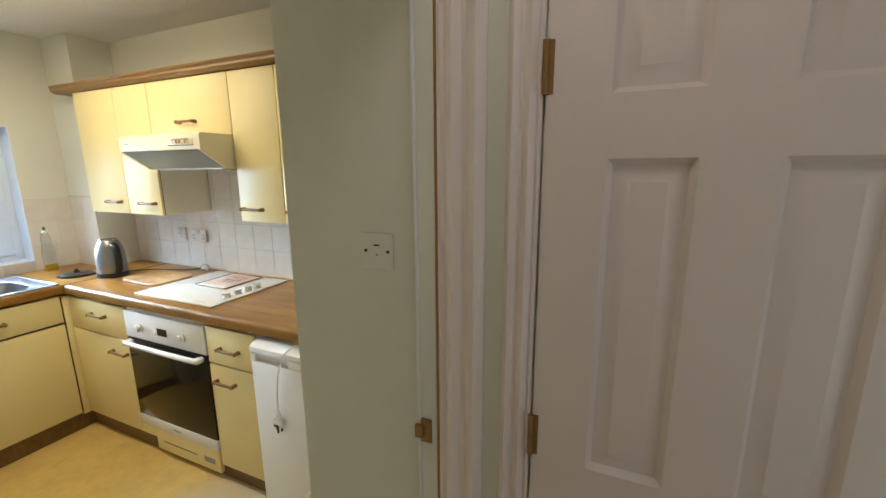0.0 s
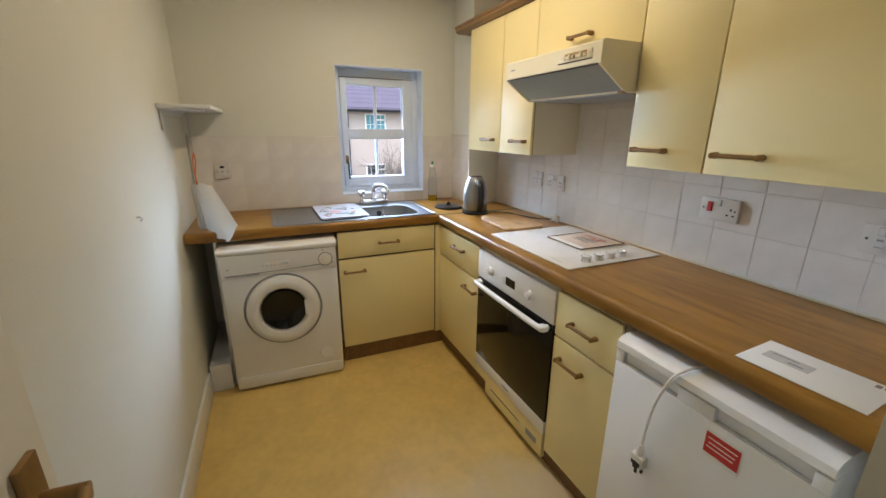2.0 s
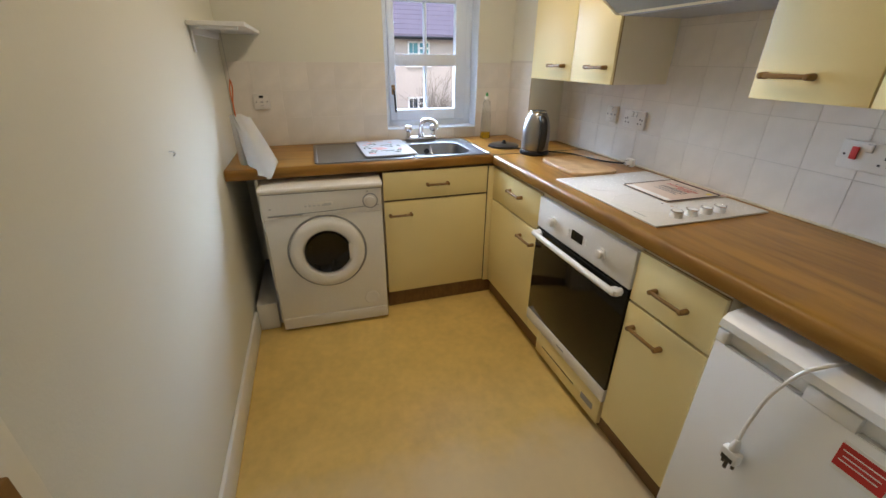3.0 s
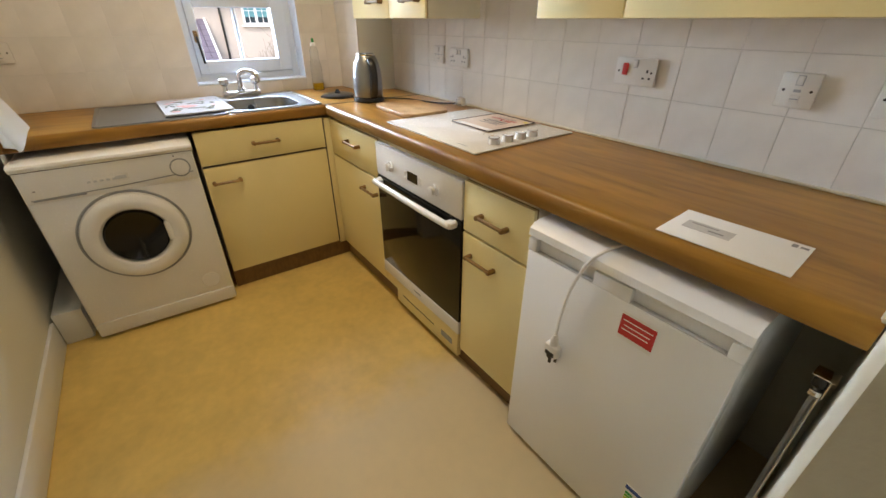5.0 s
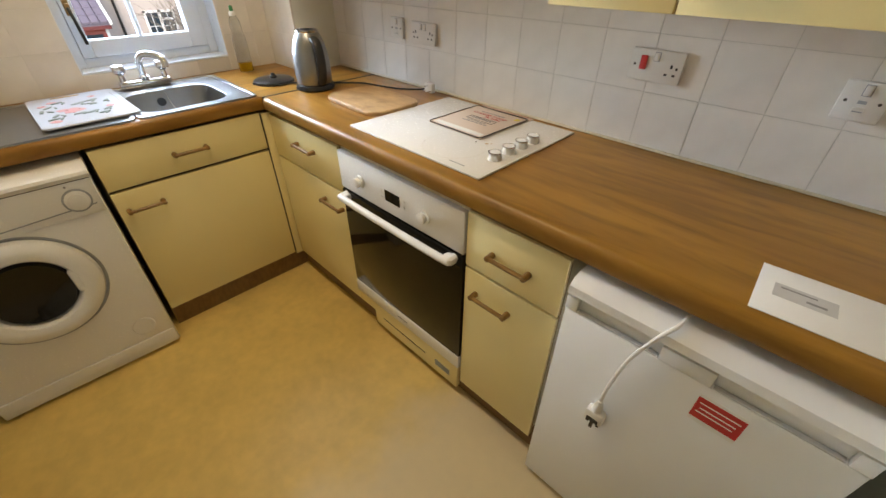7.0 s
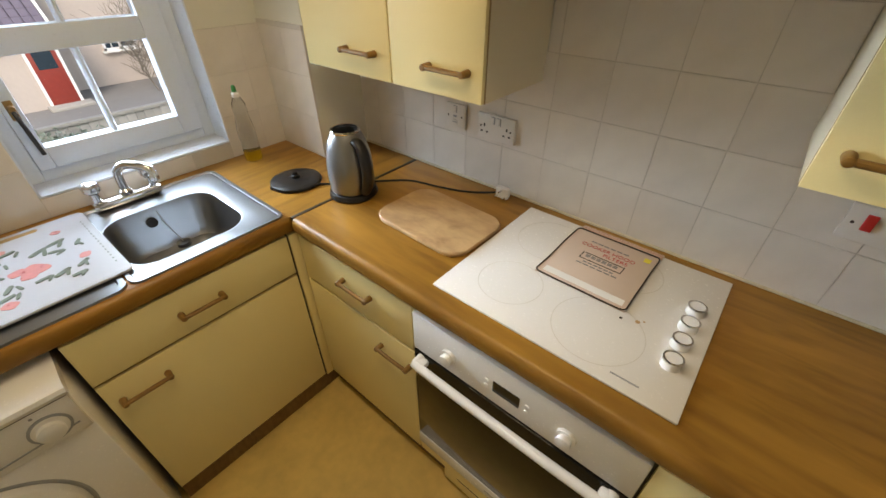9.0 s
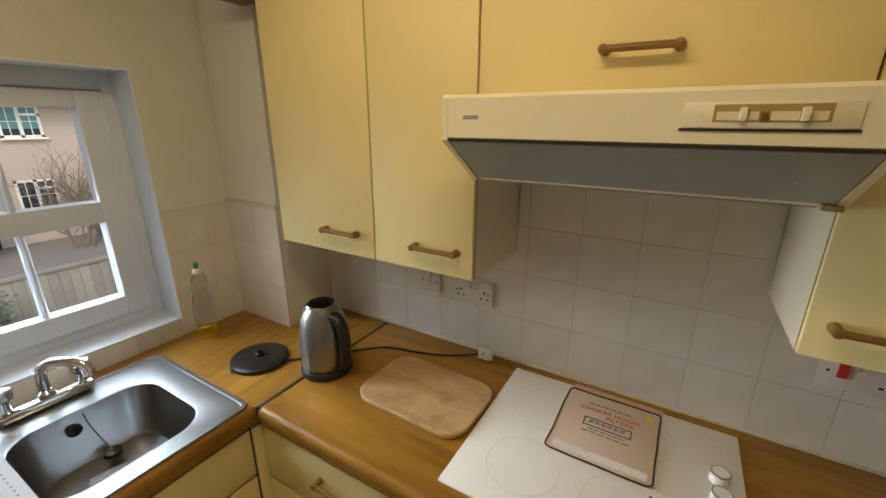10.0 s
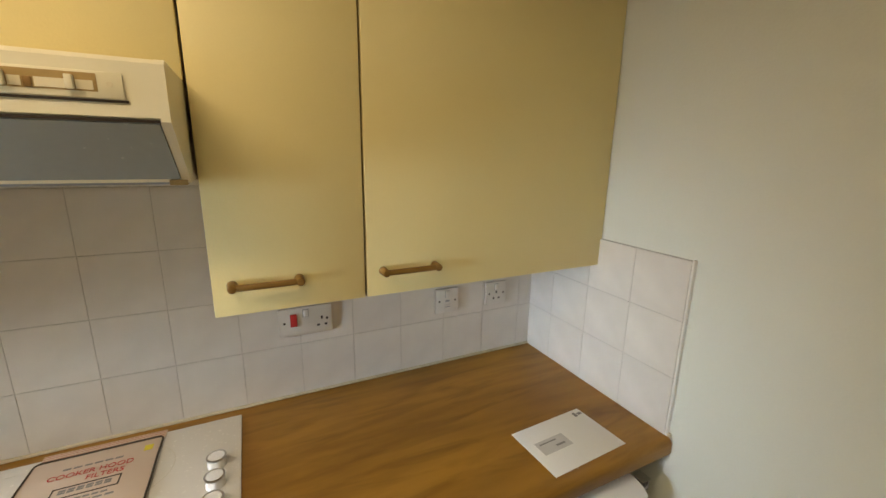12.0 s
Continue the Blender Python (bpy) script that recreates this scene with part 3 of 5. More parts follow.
fas = part("control_panel", prism(bmesh.new(), [(-d + 0.004, 0.675), (-d + 0.004, 0.799), (-d - 0.010, 0.799), (-d - 0.012, 0.69), (-d - 0.004, 0.675)], "x", 0.004, w - 0.004), ENAMEL, wm)
part("drawer_line", B(((0.025, -d - 0.014, 0.685), (0.19, -d - 0.011, 0.692)), bev=0.001), GREY, fas)
k = bmesh.new()
cyl(k, (0.535, -d - 0.011, 0.735), 0.034, -0.004, "y", 32)
cyl(k, (0.535, -d - 0.015, 0.735), 0.027, -0.016, "y", 32, 0.024, 0.003)
dl_ = part("dial", k, PLASTIC, fas)
part("dial_ring", disc_at((0.535, -d - 0.0112, 0.735), [(0.033, 0.0), (0.040, 0.0), (0.040, 0.002), (0.033, 0.003)]), GREY, dl_, "grey dial surround")
# the panel's curved shading step, drawn as a thin grey line
part("seam", prism(bmesh.new(), [(0.02, 0.690), (0.02, 0.693), (0.30, 0.699), (0.58, 0.713), (0.58, 0.709), (0.30, 0.695)], "y", -d - 0.0135, -d - 0.0118), GREY, fas)
part("badge", B(((0.225, -d - 0.0130, 0.722), (0.345, -d - 0.0105, 0.746)), bev=0.002), PLASTIC, fas, "raised label panel")
part("badge_print", B(((0.300, -d - 0.0134, 0.727), (0.338, -d - 0.0129, 0.740))), PALEGREY, fas)
for k in range(6):
    part("button", B(((0.205 + k * 0.021, -d - 0.0155, 0.727), (0.217 + k * 0.021, -d - 0.0125, 0.735)), bev=0.0015), PALEGREY, fas)
part("pilot_light", B(((0.520, -d - 0.0135, 0.783), (0.526, -d - 0.0112, 0.789)), bev=0.001), INK, fas)
part("mark", B(((0.035, -d - 0.0125, 0.724), (0.045, -d - 0.0112, 0.728))), INK, fas)
rot = Matrix.Translation((0.292, -d, 0.468)) @ Matrix.Rotation(radians(90), 4, "X")


def disc(prof, n=56, cap=False):
    bm = lathe(bmesh.new(), prof, (0, 0, 0), n, cap=cap)
    bmesh.ops.transform(bm, matrix=rot, verts=bm.verts)
    return bm


door = part("door", disc([(0.120, -0.02), (0.122, 0.012), (0.132, 0.028), (0.152, 0.036), (0.175, 0.032), (0.192, 0.018), (0.196, 0.002), (0.196, -0.004)]), ENAMEL, wm)
part("seal", disc([(0.197, 0.0), (0.204, 0.003), (0.208, 0.0)]), GREY, door)
part("glass", disc([(0.121, 0.006), (0.112, 0.020), (0.085, 0.012), (0.04, 0.005), (0.0005, 0.003)]), BLACKG, door, "dark domed door glass")
g = bmesh.new()
box(g, (0.402, -d - 0.030, 0.42), (0.43, -d - 0.012, 0.515), 0.010, 3)
part("door_grip", g, ENAMEL, door)
part("kick_panel", B(((0.006, -d - 0.007, 0.016), (w - 0.006, -d + 0.01, 0.085)), bev=0.004), PLASTIC, wm)
part("filter_cap", disc([(0.001, 0.003), (0.038, 0.003), (0.041, 0.0)]), ENAMEL, wm).location = (0.215, 0, -0.315)
for x in (0.05, 0.55):
    for y in (-0.05, -0.52):
        k = bmesh.new()
        cyl(k, (x, y, 0), 0.02, 0.0125, "z", 14)
        part("foot", k, BLACK, wm)
solo("side_panel", B(((0, 0, 0), (0.56, 0.016, 0.892)), bev=0.001), GLOSS, pose(0.015, -1.934, FZ), "white board standing beside the washing machine", "panel")
solo("pipe_boxing", B(((0, 0, 0), (0.62, 0.108, 0.17)), bev=0.003), GLOSS, pose(0, -2.045, FZ), "low white boxing over pipes at the skirting", "boxing")


# ---- fridge ----
fr = thing("fridge", "white under-counter fridge with a plain door", "fridge", pose(2.168, -0.012, 0))
w = 0.55
part("body", B(((0.002, -0.588, 0.02), (w - 0.002, -0.06, 0.79)), bev=0.004), FRIDGE, fr)
part("top", prism(bmesh.new(), [(-0.05, 0.791), (-0.05, 0.820), (-0.60, 0.820), (-0.628, 0.815), (-0.643, 0.802), (-0.646, 0.782), (-0.638, 0.776), (-0.60, 0.778), (-0.60, 0.791)], "x", 0.0, w), FRIDGE, fr)
dr = part("door", B(((0.0, -0.642, -0.028), (w, -0.592, 0.735)), bev=0.006), FRIDGE, fr)
part("door_top", B(((0.0, -0.642, 0.7345), (0.03, -0.592, 0.773)), ((0.215, -0.642, 0.7345), (0.315, -0.592, 0.773)), ((0.52, -0.642, 0.7345), (w, -0.592, 0.773)), ((0.03, -0.628, 0.7345), (0.215, -0.592, 0.773)), ((0.315, -0.628, 0.7345), (0.52, -0.592, 0.773)), bev=0.002), FRIDGE, dr)
for a, b in ((0.03, 0.215), (0.315, 0.52)):
    part("grip", B(((a + 0.004, -0.640, 0.7355), (b - 0.004, -0.629, 0.739))), PALEGREY, dr, "recessed pale grey grip")
st = part("sticker", B(((0.308, -0.6432, 0.645), (0.392, -0.6422, 0.704))), RED, dr, "red and white warning sticker")
for i, (a, b, z) in enumerate(((0.314, 0.386, 0.690), (0.318, 0.382, 0.676), (0.314, 0.38, 0.664))):
    part("print_line", B(((a, -0.6437, z - 0.0014), (b, -0.6433, z + 0.0014))), PAPER, st)
for a, b in ((0.634, 0.6445), (0.7045, 0.712)):
    part("sticker_edge", B(((0.308, -0.6430, a), (0.392, -0.6421, b))), PAPER, dr)
el = part("energy_label", B(((0.440, -0.6432, 0.055), (0.545, -0.6422, 0.205))), PAPER, dr, "energy label with coloured bars")
part("header", B(((0.444, -0.6437, 0.188), (0.541, -0.6433, 0.202))), mat("label_blue", (0.02, 0.06, 0.25), 0.5, grain=0.1), el)
for i, c in enumerate(((0.02, 0.35, 0.06), (0.18, 0.5, 0.05), (0.6, 0.62, 0.04), (0.75, 0.45, 0.03), (0.72, 0.22, 0.03), (0.6, 0.03, 0.03))):
    part("bar", B(((0.448, -0.6437, 0.168 - i * 0.0125), (0.468 + i * 0.007, -0.6433, 0.178 - i * 0.0125))), mat("label_bar", c, 0.5, grain=0.05), el)
part("arrow", B(((0.522, -0.6437, 0.15), (0.54, -0.6433, 0.162))), BLACK, el)
part("print_line", B(((0.50, -0.6437, 0.075), (0.535, -0.6433, 0.082))), INK, el)
part("base", B(((0.01, -0.59, FZ), (w - 0.01, -0.08, 0.0195))), BLACK, fr)
cord = tube(bmesh.new(), curve([(0.225, -0.44, 0.826), (0.228, -0.56, 0.826), (0.222, -0.628, 0.824), (0.200, -0.652, 0.79), (0.170, -0.656, 0.70), (0.155, -0.656, 0.60), (0.151, -0.655, 0.545), (0.151, -0.655, 0.50)], 8), 0.0042, 10)
cd = part("cord", cord, PLASTIC, fr, "white mains cord hanging over the door")
pl = B(((0.128, -0.672, 0.455), (0.174, -0.645, 0.495)), bev=0.007)
pg = part("plug", pl, PLASTIC, cd)
part("neck", lathe(bmesh.new(), [(0.013, 0.490), (0.011, 0.512), (0.006, 0.530)], (0.151, -0.657, 0), 14), PLASTIC, pg)
for a in (0.134, 0.161):
    part("pin", B(((a, -0.66, 0.436), (a + 0.007, -0.655, 0.4545))), STRIP, pg)
part("pin", B(((0.147, -0.668, 0.430), (0.155, -0.663, 0.4545))), STRIP, pg)
part("label", B(((0.136, -0.6728, 0.460), (0.166, -0.6721, 0.474))), BLACK, pg)


# ---- window ----
win = thing("window_1", "white painted casement window with glazing bars", "window", pose(0, 0, 0))
win["kind"] = "structure"
fx0, fx1 = -0.185, -0.125
part("window_frame", B(((fx0, W0, WZ0), (fx1, W0 + 0.045, WZ1)), ((fx0, W1 - 0.045, WZ0), (fx1, W1, WZ1)), ((fx0, W0 + 0.045, WZ0), (fx1, W1 - 0.045, WZ0 + 0.045)), ((fx0, W0 + 0.045, WZ1 - 0.06), (fx1, W1 - 0.045, WZ1)), bev=0.003), JOINERY_DAYLIT, win)
s0, s1, t0, t1 = W0 + 0.047, W1 - 0.047, WZ0 + 0.047, WZ1 - 0.068
sx0, sx1 = -0.172, -0.112
p0, p1 = s0 + 0.045, -0.614
sash = part("sash", B(((sx0, s0, t0), (sx1, p0, t1)), ((sx0, p1, t0), (sx1, s1, t1)), ((sx0, p0, t0), (sx1, p1, t0 + 0.07)), ((sx0, p0, t1 - 0.05), (sx1, p1, t1)), ((sx0, p0, 1.362), (sx1, p1, 1.435)), bev=0.004), JOINERY_DAYLIT, win)
mid = (p0 + p1) / 2
# thin dark strip paints the shade between frame and sash top
part("seal_line", B(((-0.14, s0, t1 + 0.0005), (-0.114, s1, t1 + 0.006))), INK, win, "dark strip painted as shade in the gap above the sash")
for z0, z1 in ((t0 + 0.07, 1.362), (1.435, t1 - 0.05)):
    part("glazing_bar", prism(bmesh.new(), [(-0.158, mid - 0.009), (-0.126, mid - 0.009), (-0.118, mid - 0.003), (-0.118, mid + 0.003), (-0.126, mid + 0.009), (-0.158, mid + 0.009)], "z", z0, z1), JOINERY_DAYLIT, sash)
    for a, b in ((p0, mid - 0.009), (mid + 0.009, p1)):
        pane = part("pane", B(((-0.146, a, z0), (-0.142, b, z1))), GLASS, sash)
        pane.visible_shadow = False
hd = bmesh.new()
lever_ = bmesh.new()
box(hd, (-0.1115, s0 + 0.012, 1.185), (-0.103, s0 + 0.034, 1.245), 0.002)
cyl(hd, (-0.103, s0 + 0.023, 1.222), 0.011, 0.02, "x", 16, 0.009)
tube(lever_, curve([(-0.105, s0 + 0.023, 1.215), (-0.085, s0 + 0.023, 1.212), (-0.075, s0 + 0.025, 1.18), (-0.078, s0 + 0.028, 1.13), (-0.082, s0 + 0.032, 1.075)], 5), 0.0065, 10)
catch = part("catch", hd, BRASS, sash, "brass casement catch")
part("lever", lever_, BLACK, catch, "black lever")
part("reveal_lining", B(((-0.124, W0, WZ0), (-0.004, W0 + 0.006, WZ1)), ((-0.124, W1 - 0.006, WZ0), (-0.004, W1, WZ1)), ((-0.124, W0 + 0.006, WZ1 - 0.006), (-0.004, W1 - 0.006, WZ1))), JOINERY_DAYLIT, win)
part("window_sill", B(((-0.124, W0 + 0.006, WZ0 - 0.0), (0.002, W1 - 0.006, WZ0 + 0.008)), bev=0.002), JOINERY_DAYLIT, win)


# ---- ceiling batten ----
bat = thing("ceiling_light", "fluorescent batten with a glowing diffuser, switched on", "ceiling light", pose(0.53, -0.97, ZC))
part("body", B(((0.0, -0.03, -0.05), (1.2, 0.03, 0.0)), bev=0.003), PLASTIC, bat)
part("diffuser", prism(bmesh.new(), [(-0.045, -0.055), (-0.045, -0.085), (-0.035, -0.10), (0.035, -0.10), (0.045, -0.085), (0.045, -0.055)], "x", 0.012, 1.188), TUBE, bat, "glowing white diffuser")
for x in (0.0, 1.1885):
    part("end_cap", B(((x, -0.047, -0.103), (x + 0.0115, 0.047, -0.05)), bev=0.002), PLASTIC, bat)


# ceiling lamp added out of view, body for the hall's upper fill
hl = thing("added_hall_lamp", "round white opal ceiling lamp, unseen, added to brighten the hall", "ceiling light", pose(3.56, -1.52, ZC))
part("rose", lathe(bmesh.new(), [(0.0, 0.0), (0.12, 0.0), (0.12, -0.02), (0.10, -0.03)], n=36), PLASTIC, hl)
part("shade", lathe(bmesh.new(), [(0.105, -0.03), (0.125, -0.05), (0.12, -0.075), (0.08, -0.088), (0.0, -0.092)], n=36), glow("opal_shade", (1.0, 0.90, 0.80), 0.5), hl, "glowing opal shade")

# ---- hall: jamb, casings, panelled door ----
jamb = structure("door_jamb", B(((3.222, YH - 0.012, FZ), (3.262, YH, 2.03)), bev=0.001), PAINT2, "white painted door jamb with brass strike plate", "door frame")
part("seal_strip", B(((3.2622, YH - 0.010, FZ), (3.270, YH, 2.03))), mat("bare_timber", (0.34, 0.19, 0.06), 0.6, grain=0.4, scale=60), jamb, "bare brown timber edge")
part("stop_bead", B(((3.215, YH - 0.018, FZ), (3.2219, YH, 2.03)), bev=0.0015), GLOSS, jamb)
part("strike_plate", B(((3.224, YH - 0.020, 0.925), (3.250, YH - 0.0122, 0.985)), ((3.212, YH - 0.030, 0.94), (3.232, YH - 0.02, 0.972)), bev=0.001), BRASS, jamb, "tarnished brass strike plate")


def casing(x0, x1, flip=False):
    w = x1 - x0
    prof = [(0, 0), (0, -0.014), (0.08, -0.018), (0.16, -0.014), (0.22, -0.020), (0.34, -0.024), (0.46, -0.020), (0.52, -0.015), (0.62, -0.015), (0.70, -0.021), (0.82, -0.023), (0.92, -0.018), (1.0, -0.008), (1.0, 0)]
    pts = [((x1 - u * w) if flip else (x0 + u * w), YH + v) for u, v in prof]
    return prism(bmesh.new(), pts, "z", FZ, 2.10)


structure("trim_1", casing(3.2705, 3.372), CASING, "white moulded door casing", "door casing")
structure("trim_2", casing(3.414, 3.480, True), CASING, "white moulded door casing", "door casing")
dl = thing("door_1", "closed white six-panel moulded door with hinges", "door", pose(3.486, YH, 0))
dl["kind"] = "structure"
DW, DT = 0.61, 0.019
cols = ((0.108, 0.245), (0.356, 0.493))
rows_ = ((0.20, 0.80), (0.97, 1.583), (1.69, 1.88))
leaf = []
xs = [0.0, cols[0][0], cols[0][1], cols[1][0], cols[1][1], DW]
for a, b in ((xs[0], xs[1]), (xs[2], xs[3]), (xs[4], xs[5])):
    leaf.append(((a, -DT, FZ + 0.005), (b, -0.001, 1.98)))
for a, b in cols:
    for z0, z1 in ((FZ + 0.005, 0.20), (0.80, 0.97), (1.583, 1.69), (1.88, 1.98)):
        leaf.append(((a, -DT, z0), (b, -0.001, z1)))
leafob = part("leaf", B(*leaf), DOORP, dl)
for a, b in cols:
    for z0, z1 in rows_:
        def ring(i, y):
            return [(a + i, y, z0 + i), (b - i, y, z0 + i), (b - i, y, z1 - i), (a + i, y, z1 - i)]
        part("panel", loops(bmesh.new(), [ring(0, -DT), ring(0.010, -0.005), ring(0.016, -0.004), ring(0.040, -0.0150)], cap=False), DOORP, dl)
        f = bmesh.new()
        f.faces.new([f.verts.new(p) for p in ring(0.040, -0.0150)])
        f.normal_update()
        part("panel_field", f, DOORP, dl)
for z in (0.20, 1.02, 1.74):
    h_ = bmesh.new()
    cyl(h_, (-0.002, -DT - 0.004, z - 0.045), 0.006, 0.09, "z", 12)
    box(h_, (-0.006, -DT - 0.003, z - 0.045), (0.012, -DT + 0.0005, z + 0.045))
    part("hinge", h_, BRASS, dl, "dark brass butt hinge")

# kitchen door, standing open against the south wall
kd = thing("door_2", "white flush door standing open against the wall", "door", pose(2.40, -1.912, 0))
kd["kind"] = "structure"
part("leaf", B(((0, -0.04, FZ + 0.006), (0.762, 0.0, 1.985)), bev=0.002), mat("satin_cream", (0.75, 0.73, 0.65), 0.6, grain=0.04, scale=120, broad=0.08, bscale=2), kd)
hn = part("handle", B(((0.035, 0.0, 0.93), (0.075, 0.009, 1.07)), bev=0.002), BRASS, kd, "bronze lever handle on a back plate")
lv = bmesh.new()
cyl(lv, (0.055, 0.009, 1.01), 0.011, 0.045, "y", 16, 0.009)
tube(lv, curve([(0.055, 0.048, 1.01), (0.075, 0.054, 1.01), (0.12, 0.055, 1.008), (0.165, 0.052, 1.004)], 5), 0.009, 12)
part("lever", lv, BRASS, hn)


# ---- sink ----
# local x runs along the wall, local -y to the front; height 0 is the worktop
SINK = pose(0.0, -1.64, 0.90, 0, 0, 90)
sink = thing("sink", "stainless steel inset sink with drainer", "sink", SINK)
bx, by, bw, bd = 0.758, -0.355, 0.335, 0.335
rim = [rrect(0.79, -0.325, 0.46, 0.535, 0.03, 0.0), rrect(0.79, -0.325, 0.458, 0.533, 0.03, 0.007), rrect(0.79, -0.325, 0.436, 0.511, 0.022, 0.007),
       rrect(0.79, -0.325, 0.43, 0.505, 0.02, 0.003), rrect(bx, by, bw + 0.02, bd + 0.02, 0.085, 0.003), rrect(bx, by, bw + 0.008, bd + 0.008, 0.08, 0.001),
       rrect(bx, by, bw, bd, 0.078, -0.012), rrect(bx, by, bw - 0.03, bd - 0.03, 0.07, -0.13), rrect(bx, by, bw - 0.06, bd - 0.06, 0.06, -0.152), rrect(bx, by, 0.07, 0.07, 0.0349, -0.158)]
part("bowl", loops(bmesh.new(), rim, cap=False), STEEL, sink)
part("waste", lathe(bmesh.new(), [(0.0, -0.155), (0.02, -0.156), (0.034, -0.154), (0.038, -0.157)], (bx, by, 0), 24, cap=False), CHROME, sink)
dr_ = bmesh.new()
loops(dr_, [rrect(0.285, -0.325, 0.54, 0.535, 0.03, 0.0), rrect(0.285, -0.325, 0.538, 0.533, 0.03, 0.007), rrect(0.285, -0.325, 0.51, 0.505, 0.025, 0.007), rrect(0.285, -0.325, 0.50, 0.495, 0.02, 0.003)])
drain = part("drainer", dr_, STEEL, sink)
plug_ = lathe(bmesh.new(), [(0.001, 0.0), (0.024, 0.0), (0.022, 0.012), (0.008, 0.015), (0.001, 0.016)], (bx + 0.02, by + 0.09, -0.135), 24)
sp = part("sink_plug", plug_, BLACK, sink, "black rubber plug on a chain")
part("chain", tube(bmesh.new(), curve([(bx + 0.02, by + 0.09, -0.12), (bx + 0.005, by + 0.14, -0.06), (bx, by + 0.165, -0.02), (bx, by + 0.176, 0.004)], 5), 0.0016, 6), CHROME, sp)
ov = bmesh.new()
cyl(ov, (bx - 0.03, by + 0.152, -0.045), 0.018, 0.006, "y", 20)
part("overflow", ov, BLACK, sink, "black overflow hole")

tap = thing("mixer_tap", "chrome deck mixer tap with two handles", "tap", pose(0.085, -0.92, 0.9075, 0, 0, 90))
part("bridge", B(((-0.105, -0.024, 0.0), (0.105, 0.024, 0.03)), bev=0.011), CHROME, tap)
spt = curve([(0, 0, 0.02), (0, 0.0, 0.085), (0, -0.01, 0.115), (0, -0.042, 0.134), (0, -0.085, 0.134), (0, -0.118, 0.122), (0, -0.128, 0.103)], 6)
swing = Matrix.Rotation(radians(38), 4, "Z")
for nm, bm in (("spout", tube(bmesh.new(), spt, 0.0145, 16)), ("nozzle", lathe(bmesh.new(), [(0.0145, -0.012), (0.0145, 0.014), (0.012, 0.018)], (0, -0.128, 0.096), 20))):
    bmesh.ops.transform(bm, matrix=swing, verts=bm.verts)
    part(nm, bm, CHROME, tap)
part("collar", lathe(bmesh.new(), [(0.022, 0), (0.022, 0.012), (0.015, 0.02)], (0, 0, 0.028), 24), CHROME, tap)
for x in (-0.085, 0.085):
    st_ = part("stem", lathe(bmesh.new(), [(0.014, 0.0), (0.012, 0.03), (0.018, 0.034)], (x, 0, 0.028), 20), CHROME, tap)
    part("tap_head", lathe(bmesh.new(), [(0.017, 0.034), (0.025, 0.040), (0.027, 0.055), (0.024, 0.068), (0.012, 0.073)], (x, 0, 0.028), 10), CHROME, st_)

FLORAL = mat("floral_melamine", (0.50, 0.53, 0.60), 0.42, grain=0.04, scale=60, broad=0.06, bscale=12)
PINK = mat("pink_print", (0.66, 0.27, 0.27), 0.3, grain=0.3, scale=60)
LEAFP = mat("leaf_print", (0.16, 0.21, 0.18), 0.3, grain=0.3, scale=60)
cb = thing("floral_board", "white melamine chopping board with a rose print, on the drainer", "chopping board", pose(0.295, -1.205, 0.9085, 0, 0, 91))
bb = part("board", loops(bmesh.new(), [rrect(0, 0, 0.30, 0.466, 0.02, 0.0), rrect(0, 0, 0.302, 0.468, 0.02, 0.004), rrect(0, 0, 0.298, 0.464, 0.02, 0.007), rrect(0, 0, 0.286, 0.452, 0.016, 0.0065)]), FLORAL, cb)
part("grip_slot", loops(bmesh.new(), [rrect(-0.02, 0.205, 0.10, 0.022, 0.0109, 0.0066), rrect(-0.02, 0.205, 0.098, 0.020, 0.0099, 0.0071)]), EDGE, bb, "dark grip hole")


lift = 0.0


def petal(parent, x, y, rx, ry, rot_, m_, nm):
    global lift
    lift += 0.00008
    pts = [(rx * math.cos(a) * (1 - 0.25 * math.cos(2 * a)), ry * math.sin(a)) for a in [2 * math.pi * i / 14 for i in range(14)]]
    c, s_ = math.cos(radians(rot_)), math.sin(radians(rot_))
    ring_ = [(x + c * u - s_ * v, y + s_ * u + c * v) for u, v in pts]
    part(nm, loops(bmesh.new(), [[(u, v, 0.0060) for u, v in ring_], [(u, v, 0.0068 + lift) for u, v in ring_]]), m_, parent)


rnd = random.Random(4)
for x, y, r in ((-0.03, -0.03, 0.034), (-0.012, -0.045, 0.026), (0.085, -0.06, 0.02), (-0.11, 0.09, 0.018), (-0.06, -0.02, 0.025), (-0.04, -0.055, 0.028), (-0.075, 0.13, 0.02), (0.06, 0.14, 0.016), (-0.10, -0.165, 0.022)):
    petal(bb, x, y, r, r * 0.7, rnd.uniform(0, 180), PINK, "rose_print")
for x, y, r, a in ((0.0, 0.055, 0.04, 30), (0.045, 0.075, 0.038, 20), (0.035, 0.02, 0.03, -20), (-0.095, 0.055, 0.03, 45), (-0.02, -0.105, 0.03, 10), (0.02, -0.11, 0.035, 30), (-0.09, -0.09, 0.03, 60), (0.07, -0.10, 0.03, 40), (-0.10, -0.13, 0.03, 20), (0.09, 0.03, 0.025, 60), (-0.06, 0.11, 0.03, 15), (-0.12, 0.0, 0.03, 80), (0.05, -0.15, 0.028, 5)):
    petal(bb, x, y, r * 0.85, r * 0.22, a, LEAFP, "leaf_print")
    petal(bb, x * 0.9 + 0.012, y * 0.95 - 0.014, r * 0.6, r * 0.14, a + 50, LEAFP, "leaf_print")
